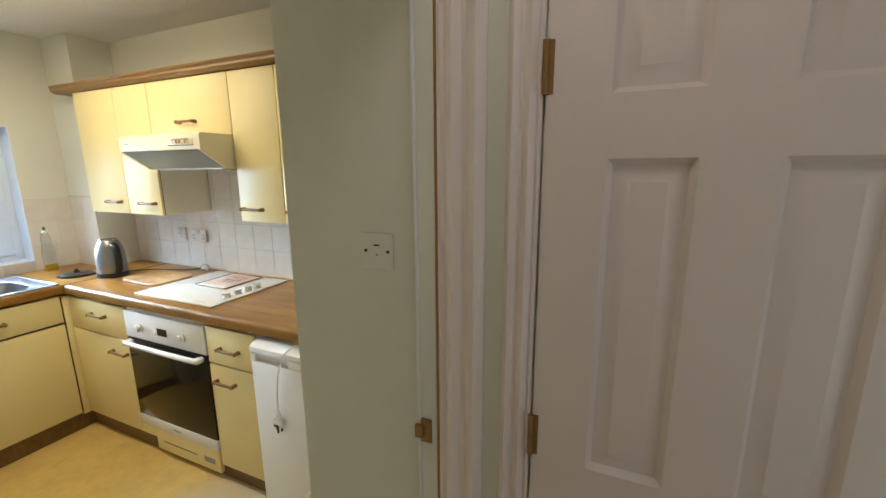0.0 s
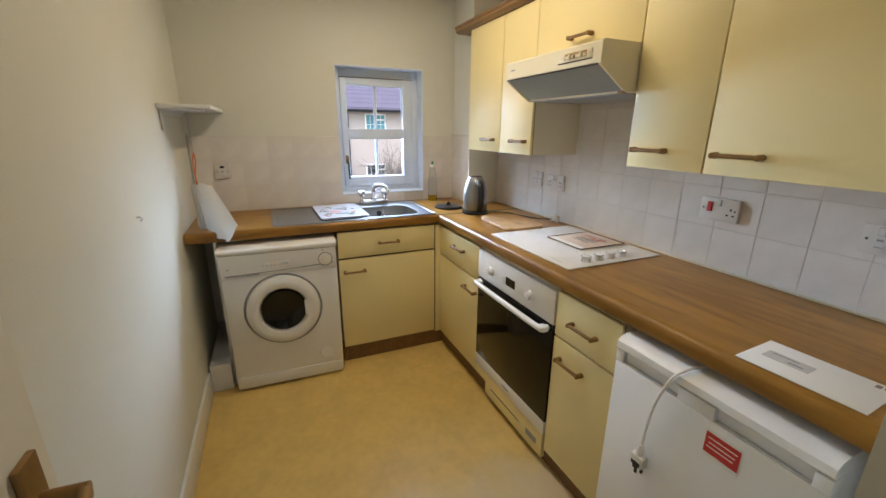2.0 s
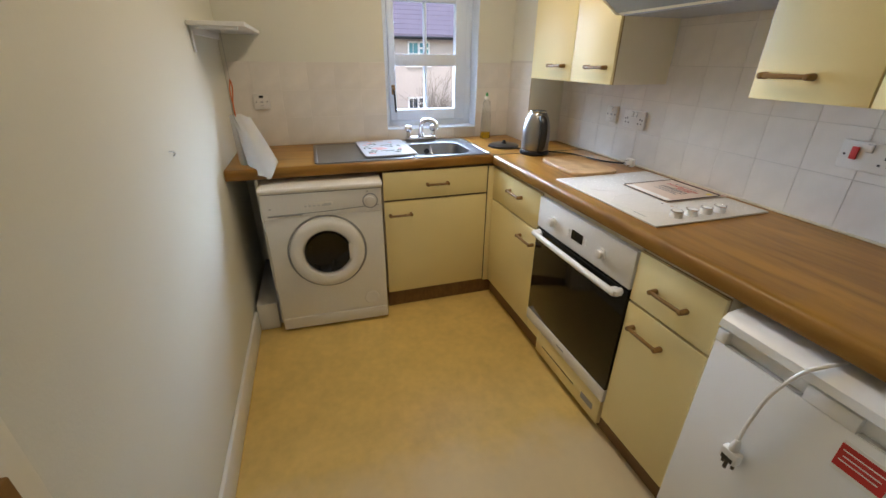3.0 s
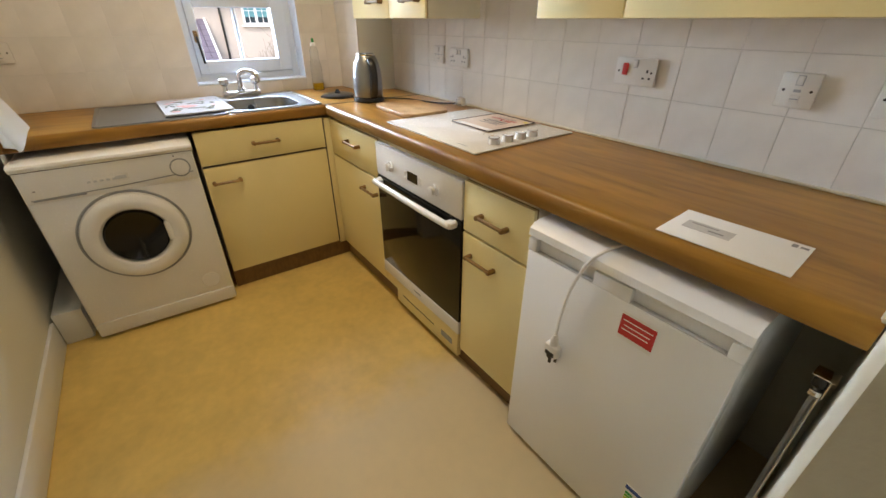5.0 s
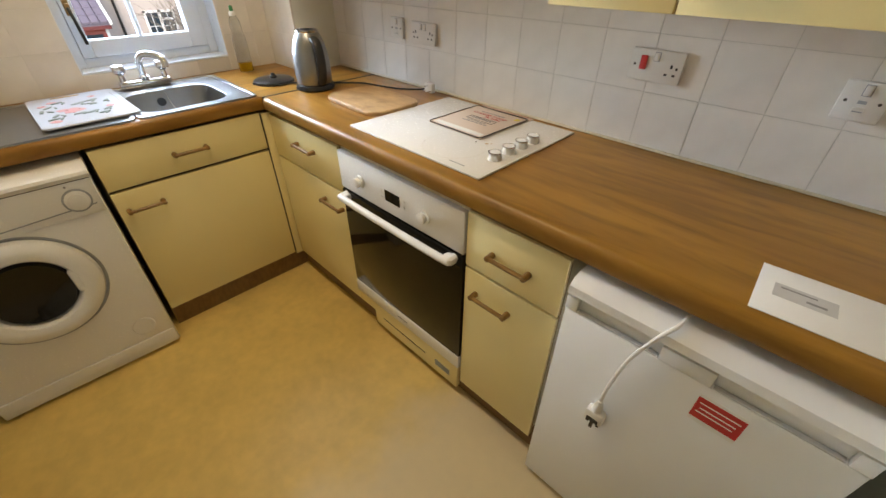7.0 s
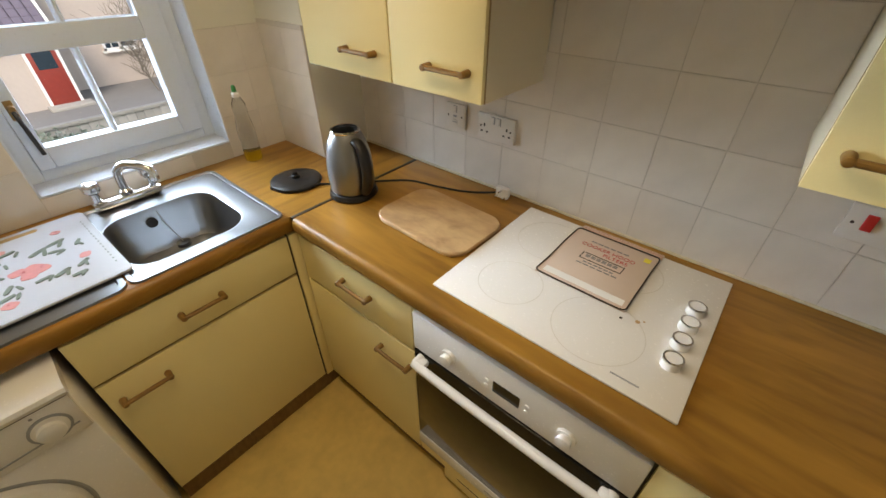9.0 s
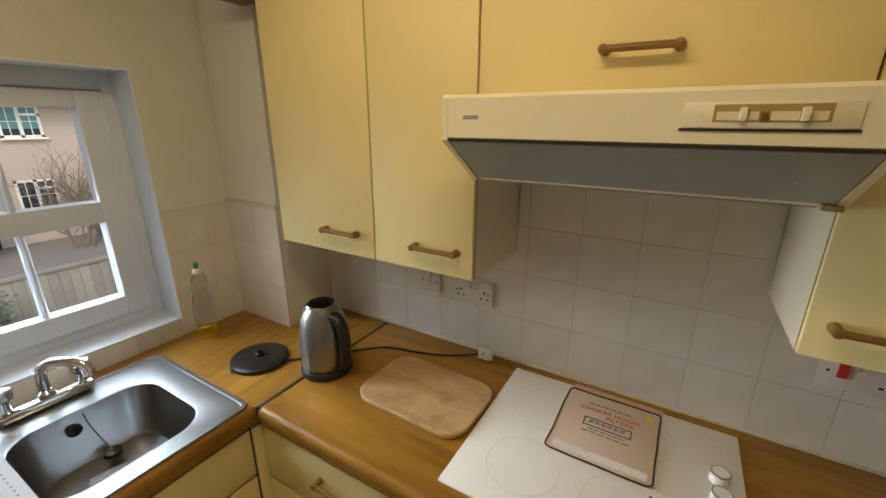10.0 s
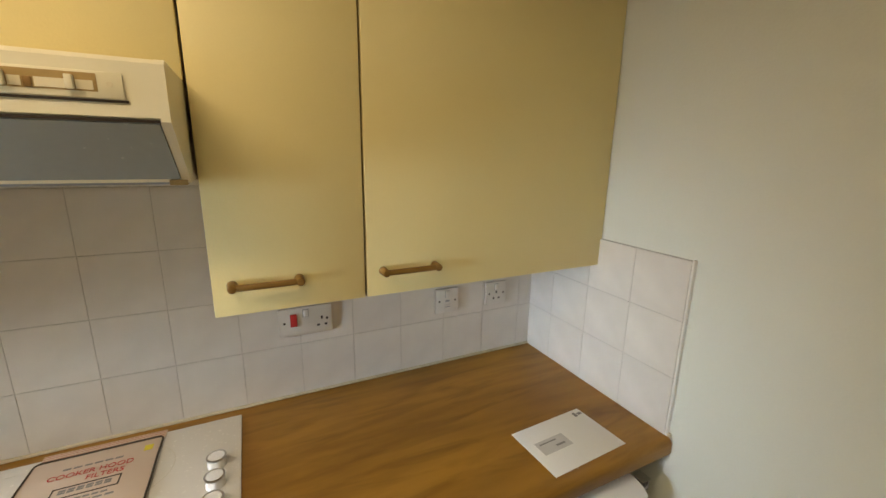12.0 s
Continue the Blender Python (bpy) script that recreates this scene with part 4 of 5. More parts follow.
for i in range(16):
    part("dot", B(((0.128, -0.165 + i * 0.021, 0.0066), (0.132, -0.158 + i * 0.021, 0.0071))), LEAFP, bb)
wr = bmesh.new()
gx, gy = 8, 6
gv = [[wr.verts.new((-0.10 + 0.2 * i / gx, -0.05 + 0.10 * j / gy, 0.012 * noise.noise((i * 0.9, j * 0.9, 2)) + 0.012)) for j in range(gy + 1)] for i in range(gx + 1)]
for i in range(gx):
    for j in range(gy):
        wr.faces.new((gv[i][j], gv[i + 1][j], gv[i + 1][j + 1], gv[i][j + 1]))
bmesh.ops.solidify(wr, geom=wr.faces[:], thickness=0.002)
solo("plastic_wrap", wr, mat("crumpled_film", (0.55, 0.56, 0.55), 0.25, grain=0.3, scale=30), pose(0.40, -0.86, 0.757, 0, 0, 70), "crumpled grey plastic film lying in the sink", "wrapper")

# ---- things on the worktops ----
ket = thing("kettle", "brushed steel jug kettle with black handle and no lid", "kettle", pose(0.640, -0.366, 0.9005, 0, 0, -6) @ Matrix.Diagonal((1.05, 1.05, 0.98, 1)))
part("base", lathe(bmesh.new(), [(0.0, 0.0), (0.079, 0.0), (0.083, 0.006), (0.079, 0.022), (0.072, 0.026)], n=40), BLACK, ket, "black plastic foot")
part("body", lathe(bmesh.new(), [(0.072, 0.026), (0.0745, 0.03), (0.0765, 0.07), (0.0760, 0.12), (0.0715, 0.165), (0.0625, 0.203), (0.053, 0.226), (0.046, 0.238), (0.041, 0.240), (0.040, 0.228), (0.048, 0.19)], n=48, cap=False), STEEL, ket)
part("rim", lathe(bmesh.new(), [(0.041, 0.2385), (0.0465, 0.2385), (0.048, 0.243), (0.046, 0.248), (0.041, 0.246), (0.041, 0.2385)], n=40, cap=False), CHROME, ket)
spo = prism(bmesh.new(), [(-0.038, 0.002), (-0.055, 0.012), (-0.038, 0.022)], "z", 0, 0.03)
bmesh.ops.transform(spo, matrix=Matrix.Translation((-0.008, -0.012, 0.212)), verts=spo.verts)
part("spout", spo, STEEL, ket)
hdl = bmesh.new()
tube(hdl, curve([(0.048, 0, 0.214), (0.066, 0, 0.212), (0.088, 0, 0.192), (0.099, 0, 0.145), (0.097, 0, 0.095), (0.088, 0, 0.055), (0.074, 0, 0.034)], 6), 0.0145, 14)
bmesh.ops.scale(hdl, vec=(1, 1.35, 1), verts=hdl.verts)
part("handle", hdl, BLACK, ket, "black plastic handle")
part("gauge", B(((0.060, -0.009, 0.06), (0.0715, 0.009, 0.17)), bev=0.003), BLACK, ket)

pb = thing("power_base", "round black kettle power base with centre connector", "kettle base", pose(0.405, -0.455, 0.9005))
part("disc", lathe(bmesh.new(), [(0.0, 0.0), (0.092, 0.0), (0.096, 0.005), (0.094, 0.013), (0.080, 0.019), (0.03, 0.021), (0.0005, 0.0215)], n=40), BLACK, pb)
part("connector", lathe(bmesh.new(), [(0.016, 0.021), (0.016, 0.030), (0.010, 0.033), (0.009, 0.042), (0.0005, 0.043)], n=20), BLACK, pb)
for a in (20, 140, 260):
    part("tab", B(((0.093 * math.cos(radians(a)) - 0.008, 0.093 * math.sin(radians(a)) - 0.008, 0.001), (0.093 * math.cos(radians(a)) + 0.008, 0.093 * math.sin(radians(a)) + 0.008, 0.010)), bev=0.003), BLACK, pb)
shift = Vector((-0.405, 0.455, 0))
cp_ = [Vector(p) + shift for p in ((0.488, -0.42, 0.006), (0.54, -0.37, 0.004), (0.60, -0.30, 0.004), (0.66, -0.24, 0.005), (0.74, -0.17, 0.0055), (0.85, -0.14, 0.0055), (0.95, -0.105, 0.0055), (1.03, -0.06, 0.010), (1.06, -0.045, 0.018))]
kc = part("cord", tube(bmesh.new(), curve(cp_, 6), 0.0038, 8), BLACK, pb, "black mains cord")
kp = part("plug", B(((0.650, 0.393, 0.003), (0.703, 0.418, 0.046)), bev=0.009), PLASTIC, kc, "white three-pin plug")
for a, b in ((0.658, 0.012), (0.690, 0.012), (0.674, 0.034)):
    part("pin", B(((a, 0.375, b), (a + 0.006, 0.3935, b + 0.004))), CHROME, kp)

bt = thing("soap_bottle", "clear bottle of washing-up liquid, nearly empty", "bottle", pose(0.085, -0.45, 0.9005) @ Matrix.Diagonal((1.05, 1.05, 1.26, 1)))
bp_ = [(0.0, 0.0), (0.029, 0.0), (0.033, 0.006), (0.033, 0.10), (0.030, 0.125), (0.024, 0.15), (0.026, 0.165), (0.024, 0.185), (0.013, 0.205), (0.0115, 0.212)]
bo = part("bottle_body", lathe(bmesh.new(), bp_, n=28), CLEAR, bt)
part("liquid", lathe(bmesh.new(), [(0.0, 0.002), (0.028, 0.002), (0.0318, 0.008), (0.0318, 0.036), (0.0, 0.036)], n=28, cap=False), SOAP, bt, "yellow liquid")
part("cap", lathe(bmesh.new(), [(0.013, 0.205), (0.014, 0.206), (0.014, 0.217), (0.009, 0.221)], n=20), PAPER, bt)
part("spout", lathe(bmesh.new(), [(0.008, 0.221), (0.0075, 0.236), (0.004, 0.240)], n=16), GREEN, bt, "green spout")

wb = bmesh.new()
BW, BH = 0.372, 0.258
rings_ = [rrect(0, 0, BW - 0.008, BH - 0.008, 0.060, 0.0), rrect(0, 0, BW, BH, 0.064, 0.004), rrect(0, 0, BW, BH, 0.064, 0.013), rrect(0, 0, BW - 0.006, BH - 0.006, 0.061, 0.017), rrect(0, 0, BW - 0.03, BH - 0.03, 0.052, 0.0165)]
loops(wb, [[(x * (1 + 0.012 * noise.noise((x * 9, y * 9, 3))), y * (1 + 0.03 * noise.noise((x * 7, y * 7, 8))), z) for x, y, z in rg] for rg in rings_])
solo("chopping_board", wb, BOARD, pose(1.004, -0.314, 0.9005, 0, 0, -2), "worn pale wooden chopping board with round corners, stained", "chopping board")

PEACH = mat("pack_print", (0.67, 0.54, 0.45), 0.45, grain=0.06, scale=60, broad=0.08, bscale=20)
fp = thing("filter_pack", "flat pack of cooker hood filters with a dark border", "packet", pose(1.504, -0.205, 0.908, 0, 0, -0.8))
base_ = part("pack", B(((-0.124, -0.134, 0), (0.124, 0.134, 0.006)), bev=0.002), PEACH, fp)
ring_ = rrect(0, 0, 0.248, 0.272, 0.014, 0.0062, 5)
dense = [(Vector(a) * (1 - k / 4) + Vector(b) * k / 4) for a, b in zip(ring_, ring_[1:] + ring_[:1]) for k in range(4)]
wavy = [p + Vector((0.0035 * noise.noise((p.x * 40, p.y * 40, 1)), 0.0035 * noise.noise((p.x * 40, p.y * 40, 5)), 0)) for p in dense]
part("border", tube(bmesh.new(), wavy + wavy[:1], 0.0023, 6), STRIP, base_, "wavy dark border")
fl_ = part("flap", B(((-0.118, 0.1355, 0.0), (0.128, 0.166, 0.003)), bev=0.001), PEACH, fp)
for k in range(4):
    part("print_line", B(((-0.116, 0.1385 + k * 0.007, 0.0029), (0.126, 0.1410 + k * 0.007, 0.0034))), mat("pink_stripe", (0.52, 0.25, 0.18), 0.5, grain=0.1), fl_)
part("lower_label", B(((-0.108, -0.122, 0.0061), (0.112, -0.098, 0.0068))), PAPER, base_)
part("yellow_spot", B(((0.090, 0.092, 0.0061), (0.108, 0.112, 0.0068))), mat("yellow_print", (0.75, 0.62, 0.05), 0.5, grain=0.1), base_)
part("window_outline", B(((-0.055, -0.005, 0.0061), (0.060, -0.002, 0.0067)), ((-0.055, 0.026, 0.0061), (0.060, 0.029, 0.0067)), ((-0.058, -0.005, 0.0061), (-0.055, 0.029, 0.0067)), ((0.060, -0.005, 0.0061), (0.063, 0.029, 0.0067))), STRIP, base_)


def words(text, size, x, y, z, material, parent, name="lettering", tilt=(0, 0, 0)):
    """Raised lettering as a mesh."""
    cu = bpy.data.curves.new(name, "FONT")
    cu.body, cu.size, cu.align_x, cu.extrude = text, size, "CENTER", 0.0003
    tmp = bpy.data.objects.new(name, cu)
    scene.collection.objects.link(tmp)
    me = bpy.data.meshes.new_from_object(tmp.evaluated_get(bpy.context.evaluated_depsgraph_get()))
    bpy.data.objects.remove(tmp)
    bpy.data.curves.remove(cu)
    me.materials.clear()
    me.materials.append(material)
    ob = new(name, me)
    ob.parent = parent
    ob.matrix_basis = pose(x, y, z, *tilt)
    return ob


words("COOKER HOOD", 0.021, -0.002, 0.060, 0.0068, RED, base_)
words("FILTERS", 0.021, 0.028, 0.038, 0.0068, RED, base_)
for y, a, b in ((0.088, -0.06, 0.055), (0.009, -0.045, 0.05), (0.016, -0.045, 0.05), (-0.018, -0.04, 0.05), (-0.030, -0.055, 0.065)):
    for k in range(6):
        x0_ = a + (b - a) * k / 6
        part("print_line", B(((x0_, y, 0.0061), (x0_ + (b - a) / 6 * 0.78, y + 0.005, 0.0067))), INK, base_)

env = thing("envelope", "white window envelope lying on the worktop", "envelope", pose(2.583, -0.505, 0.9005, 0, 0, 3))
eb = part("paper", B(((-0.122, -0.083, 0), (0.122, 0.083, 0.0018)), bev=0.0006), PAPER, env)
part("address_window", B(((-0.095, -0.02, 0.0018), (0.0, 0.025, 0.0022))), mat("film_window", (0.62, 0.61, 0.60), 0.2, grain=0.1, scale=40), eb)
part("print_line", B(((-0.045, -0.008, 0.0022), (-0.015, -0.002, 0.0025))), INK, eb)
part("print_line", B(((-0.085, 0.012, 0.0022), (-0.03, 0.016, 0.0025))), INK, eb)
part("stamp_mark", B(((0.088, 0.055, 0.0018), (0.098, 0.072, 0.0022))), INK, eb)
part("stamp_mark", B(((0.102, 0.058, 0.0018), (0.116, 0.068, 0.0022))), INK, eb)

# ---- shelf, string and paper in the corner ----
sh = thing("wall_shelf", "small white corner shelf on a bracket", "shelf", pose(0.0, YS, 1.525))
part("board", B(((0.0, 0.002, 0.0), (0.66, 0.225, 0.018)), bev=0.002), GLOSS, sh)
part("bracket", B(((0.60, 0.002, -0.10), (0.62, 0.010, 0.0)), ((0.60, 0.010, -0.012), (0.62, 0.19, 0.0)), bev=0.001), GLOSS, sh)
part("batten", B(((0.0, 0.002, -0.03), (0.6, 0.014, -0.001))), GLOSS, sh)
STRING = mat("orange_string", (0.62, 0.16, 0.04), 0.8, grain=0.3, scale=200)
tw = thing("paper_towel", "folded white paper hanging from an orange string", "paper", pose(0.36, -2.0, 1.10))
part("string", tube(bmesh.new(), curve([(-0.03, 0.013, 0.20), (0.0, 0.008, 0.15), (0.03, 0.014, 0.09), (0.06, 0.018, 0.04), (0.066, 0.025, 0.012)], 6), 0.003, 8), STRING, tw, "orange string")
part("string", tube(bmesh.new(), curve([(-0.03, 0.014, 0.202), (0.0, 0.022, 0.16), (0.035, 0.016, 0.095), (0.064, 0.021, 0.045), (0.075, 0.032, 0.006)], 6), 0.0035, 8), STRING, tw, "orange string")
part("thread", tube(bmesh.new(), [(-0.03, 0.013, 0.198), (-0.03, 0.013, 0.4245)], 0.0009, 6), GREY, tw, "thin grey thread up to the shelf")


def sheet(parent, corners, sag, thick):
    """A limp sheet between four corners."""
    a_, b_, c_, d_ = [Vector(p) for p in corners]
    tp = bmesh.new()
    ga = [[tp.verts.new((a_ * (1 - u) + d_ * u) * (1 - v) + (b_ * (1 - u) + c_ * u) * v + Vector((sag * math.sin(math.pi * v) * (0.4 + u), 0, 0.01 * math.sin(5 * v + 3 * u))))
           for v in [j / 6 for j in range(7)]] for u in [i / 10 for i in range(11)]]
    for i in range(10):
        for j in range(6):
            tp.faces.new((ga[i][j], ga[i + 1][j], ga[i + 1][j + 1], ga[i][j + 1]))
    bmesh.ops.solidify(tp, geom=tp.faces[:], thickness=thick)
    part("sheet", tp, PAPER, parent)


sheet(tw, ((0.062, 0.012, 0.036), (0.06, 0.088, 0.038), (0.31, 0.208, -0.165), (0.31, 0.145, -0.242)), 0.02, 0.004)
sheet(tw, ((0.05, -0.012, 0.03), (0.055, 0.03, 0.032), (0.10, 0.06, -0.197), (0.10, 0.0, -0.195)), 0.03, 0.003)
sheet(tw, ((0.05, 0.0, 0.031), (0.062, 0.018, 0.036), (0.31, 0.147, -0.240), (0.10, 0.03, -0.206)), 0.025, 0.003)
hk = bmesh.new()
tube(hk, curve([(0, 0, 0), (0, 0.012, 0.0), (0, 0.016, -0.008), (0, 0.010, -0.014)], 4), 0.0025, 8)
solo("wall_hook", hk, GLOSS, pose(1.28, YS, 1.13), "tiny painted wall hook", "hook")


# ---- sockets and switches ----
def plate(label, m, w_, holes, red=False, switch=0, cat="socket"):
    """Wall plate facing -y; m stands at its middle on the wall."""
    t = thing("wall_socket", label, cat, m, "wall sockets")
    pt = part("plate", B(((-w_ / 2, -0.013, -0.043), (w_ / 2, -0.0005, 0.043)), bev=0.003), SOCKET, t)
    for x in holes:
        for dx, dz, sw, sh_ in ((0, 0.004, 0.006, 0.010), (-0.011, -0.018, 0.008, 0.006), (0.011, -0.018, 0.008, 0.006)):
            part("pin_hole", B(((x + dx - sw / 2, -0.0136, dz - sh_ / 2), (x + dx + sw / 2, -0.0128, dz + sh_ / 2))), BLACK, pt)
    for x in (-0.030 if w_ < 0.1 else -0.060, 0.030 if w_ < 0.1 else 0.060):
        k_ = bmesh.new()
        cyl(k_, (x, -0.0128, 0.0), 0.0036, -0.001, "y", 10)
        part("screw", k_, STRIP, pt)
    for i in range(switch):
        x = (i - (switch - 1) / 2) * 0.024
        sw_ = part("switch", B(((x - 0.007, -0.018, 0.014), (x + 0.007, -0.0128, 0.036)), bev=0.002), SOCKET, pt)
        part("switch_gap", B(((x - 0.0085, -0.0134, 0.0125), (x + 0.0085, -0.0127, 0.0375))), GREY, sw_)
    if red:
        part("rocker", B(((-0.044, -0.019, -0.012), (-0.025, -0.0128, 0.026)), bev=0.002), RED, pt, "red rocker switch")
    if cat == "switch":
        part("fuse_carrier", B(((-0.011, -0.0155, -0.030), (0.011, -0.0128, -0.012)), bev=0.001), SOCKET, pt)
        part("print_line", B(((-0.008, -0.0136, -0.004), (0.008, -0.0128, 0.003))), GREY, pt)
        part("print_line", B(((-0.009, -0.0162, -0.022), (0.009, -0.0154, -0.0195))), GREY, pt)
    return t


plate("white fused spur switch on the tiles", pose(0.832, -0.0045, 1.136), 0.086, (), switch=1, cat="switch")
plate("white double socket on the tiles", pose(1.008, -0.0045, 1.130), 0.150, (-0.045, 0.045), switch=2)
plate("white cooker switch with red rocker and socket", pose(2.0, -0.0045, 1.145), 0.150, (0.045,), True, 1)
plate("white fused switch plate on the tiles", pose(2.465, -0.0045, 1.138), 0.086, (), switch=1, cat="switch")
plate("white single socket on the tiles", pose(2.665, -0.0045, 1.138), 0.086, (0.0,), switch=1)
spur = plate("white switched spur plate beside the shelf", pose(0.0045, -1.885, 1.165, 0, 0, 90), 0.090, (), cat="switch")
part("indicator", B(((-0.012, -0.0150, 0.022), (0.012, -0.0128, 0.036)), bev=0.001), BLACK, spur, "small dark indicator")
bl_ = thing("telephone_plate", "white blank telephone socket plate on the wall", "socket", pose(3.111, YH, 1.381))
bp2 = part("plate", B(((-0.043, -0.006, -0.043), (0.043, -0.0005, 0.043)), bev=0.002), PAINT2, bl_)
for x in (-0.030, 0.030):
    k_ = bmesh.new()
    cyl(k_, (x, -0.0058, 0.0), 0.004, -0.0012, "y", 12)
    part("screw", k_, BLACK, bp2)
part("slot", B(((-0.008, -0.0065, 0.012), (0.008, -0.0058, 0.016))), STRIP, bp2)
part("mark", B(((-0.003, -0.0065, -0.010), (0.003, -0.0058, -0.007))), INK, bp2)

# loose bracket and rail against the wall beside the fridge
rl = thing("metal_rail", "chromed rail with a bracket standing against the wall", "rail", pose(2.812, -0.565, FZ))
part("rod", tube(bmesh.new(), [(0.020, -0.02, 0.0), (0.004, 0.0, 0.765)], 0.005, 12), GREY, rl)
part("rod", tube(bmesh.new(), [(0.026, -0.035, 0.0), (0.012, -0.02, 0.765)], 0.002, 12), CHROME, rl)
part("bracket", B(((-0.008, -0.016, 0.765), (0.014, 0.012, 0.792)), bev=0.005), BLACK, rl, "black plastic bracket")
part("clip", B(((-0.012, -0.020, 0.793), (0.022, 0.016, 0.796)), ((0.0145, -0.020, 0.752), (0.0175, 0.016, 0.7925)), ((-0.004, -0.022, 0.752), (0.014, -0.019, 0.764)), bev=0.001), CHROME, rl, "thin chrome clip")
sb = bmesh.new()
bmesh.ops.create_icosphere(sb, subdivisions=3, radius=0.02)
for v in sb.verts:
    v.co = v.co * (1 + 0.35 * noise.noise(v.co * 90)) * Vector((0.7, 0.6, 1.6)).length / 1.9
solo("filler_lump", sb, mat("dried_filler", (0.62, 0.55, 0.38), 0.8, grain=0.3, scale=90, bump=0.5), pose(XE - 0.006, -1.035, 0.60), "lump of dried cream filler on the wall corner", "filler")
wtr = structure("trim_3", B(((XE - 0.010, -0.616, 0.9005), (XE - 0.0005, -0.006, 0.912)), bev=0.003), mat("sealant", (0.70, 0.62, 0.46), 0.6, grain=0.3, scale=40, bump=0.3), "discoloured bead of sealant along the worktop end", "sealant")

structure("trim_5", B(((0.272, -0.010, 0.9003), (XE - 0.010, -0.0030, 0.909)), bev=0.0025), bpy.data.materials["sealant"], "discoloured bead of sealant along the back of the worktop", "sealant")
structure("trim_4", B(((XE - 0.012, -0.609, 0.902), (XE - 0.0001, -0.6025, 1.388)), bev=0.002), PLASTIC, "white plastic edge trim of the tiles", "tile trim")
for z in (0.62, 0.86, 1.10, 1.34, 1.58, 1.80):
    nb = bmesh.new()
    cyl(nb, (3.2745, YH - 0.0135, z), 0.0022, -0.0012, "y", 8)
    part("nail", nb, STRIP, bpy.data.objects["trim_1"], "small dark nail head")

# ---- outside ----
RENDER = mat("pink_render", (0.50, 0.43, 0.39), 0.9, grain=0.15, scale=9, broad=0.18, bscale=0.7, bump=0.3)
ROOF = mat("roof_tile", (0.15, 0.125, 0.165), 0.7, grain=0.3, scale=6, broad=0.3, bscale=1.4, per_object=0.2)
UPVC = mat("white_upvc", (0.80, 0.80, 0.80), 0.35, grain=0.05, scale=20)
DARKG = mat("dark_pane", (0.03, 0.045, 0.06), 0.15, grain=0.2, scale=4, spec=0.2)
TEAL = mat("curtain_teal", (0.10, 0.28, 0.33), 0.6, grain=0.3, scale=5)
GZ = -2.6
structure("wall_lower", B(((-0.25, YS - 0.1, GZ), (HX + 0.1, 0.108, FZ - 0.0605))), RENDER, "rendered wall of the storey below", "wall")
structure("ground", B(((-300, -300, GZ - 0.1), (300, 300, GZ))), mat("paved_ground", (0.20, 0.19, 0.18), 0.95, grain=0.3, scale=2.5, broad=0.4, bscale=0.25), "grey paved yard outside", "ground")
HX_ = -18.5
house = thing("house", "pink rendered house with a grey tiled roof", "house", pose(HX_, 0, GZ))
part("wall", B(((-7, -16, 0), (0, 16, 5.0))), RENDER, house)
rf = part("roof", prism(bmesh.new(), [(0.45, 4.92), (0.45, 5.02), (-3.5, 7.6), (-7.4, 5.02), (-7.4, 4.92)], "y", -16.3, 16.3), ROOF, house)
part("gutter", tube(bmesh.new(), [(0.52, -16.2, 4.93), (0.52, 16.2, 4.93)], 0.06, 10), BLACK, house)
cm = bmesh.new()
for k in range(11):
    x = 0.42 - k * 0.355
    z = 5.045 + k * 0.232
    box(cm, (x - 0.36, -4, z), (x, 12, z + 0.045))
    for v in cm.verts[-8:]:
        if v.co.x < x - 0.18:
            v.co.z += 0.22
tagged(part("tile_courses", cm, ROOF, rf), kind="stuff")
part("downpipe", tube(bmesh.new(), [(0.07, 2.37, 0.0), (0.07, 2.37, 4.9)], 0.045, 10), BLACK, house)


def house_window(y0, y1, z0, z1):
    w_ = part("window", B(((0.0, y0, z0), (0.05, y0 + 0.08, z1)), ((0.0, y1 - 0.08, z0), (0.05, y1, z1)), ((0.0, y0, z0), (0.05, y1, z0 + 0.08)), ((0.0, y0, z1 - 0.08), (0.05, y1, z1)), ((0.0, (y0 + y1) / 2 - 0.05, z0), (0.05, (y0 + y1) / 2 + 0.05, z1)), ((0.0, (y0 + y1) / 2, z0 + (z1 - z0) * 0.68), (0.05, y1, z0 + (z1 - z0) * 0.75))), UPVC, house)
    part("sill", B(((-0.01, y0 - 0.08, z0 - 0.07), (0.12, y1 + 0.08, z0 - 0.001))), UPVC, w_)
    part("pane", B(((0.004, y0 + 0.08, z0 + 0.08), (0.012, y1 - 0.08, z0 + 0.30))), DARKG, w_)
    part("pane", B(((0.004, y0 + 0.08, z0 + 0.301), (0.012, y1 - 0.08, z1 - 0.08))), TEAL if z0 > 3 else DARKG, w_, "teal curtained pane" if z0 > 3 else "")
    for yy in ((y0 * 3 + y1) / 4, (y0 + y1 * 3) / 4):
        part("glazing_bar", B(((0.013, yy - 0.012, z0 + 0.08), (0.02, yy + 0.012, z1 - 0.08))), UPVC, w_)
    part("glazing_bar", B(((0.013, y0 + 0.08, (z0 + z1) / 2 - 0.012), (0.02, y1 - 0.08, (z0 + z1) / 2 + 0.012))), UPVC, w_)


for y0 in (3.25, 6.4, -6.0):
    house_window(y0, y0 + 1.12, 3.72, 4.80)
    house_window(y0 - 0.05, y0 + 1.05, 1.16, 2.26)
por = thing("porch", "lean-to porch with plum tiled roof and red door", "porch", pose(-16.5, 0, GZ))
part("wall", B(((-1.98, -6, 0), (-0.2, 1.55, 2.0))), RENDER, por)
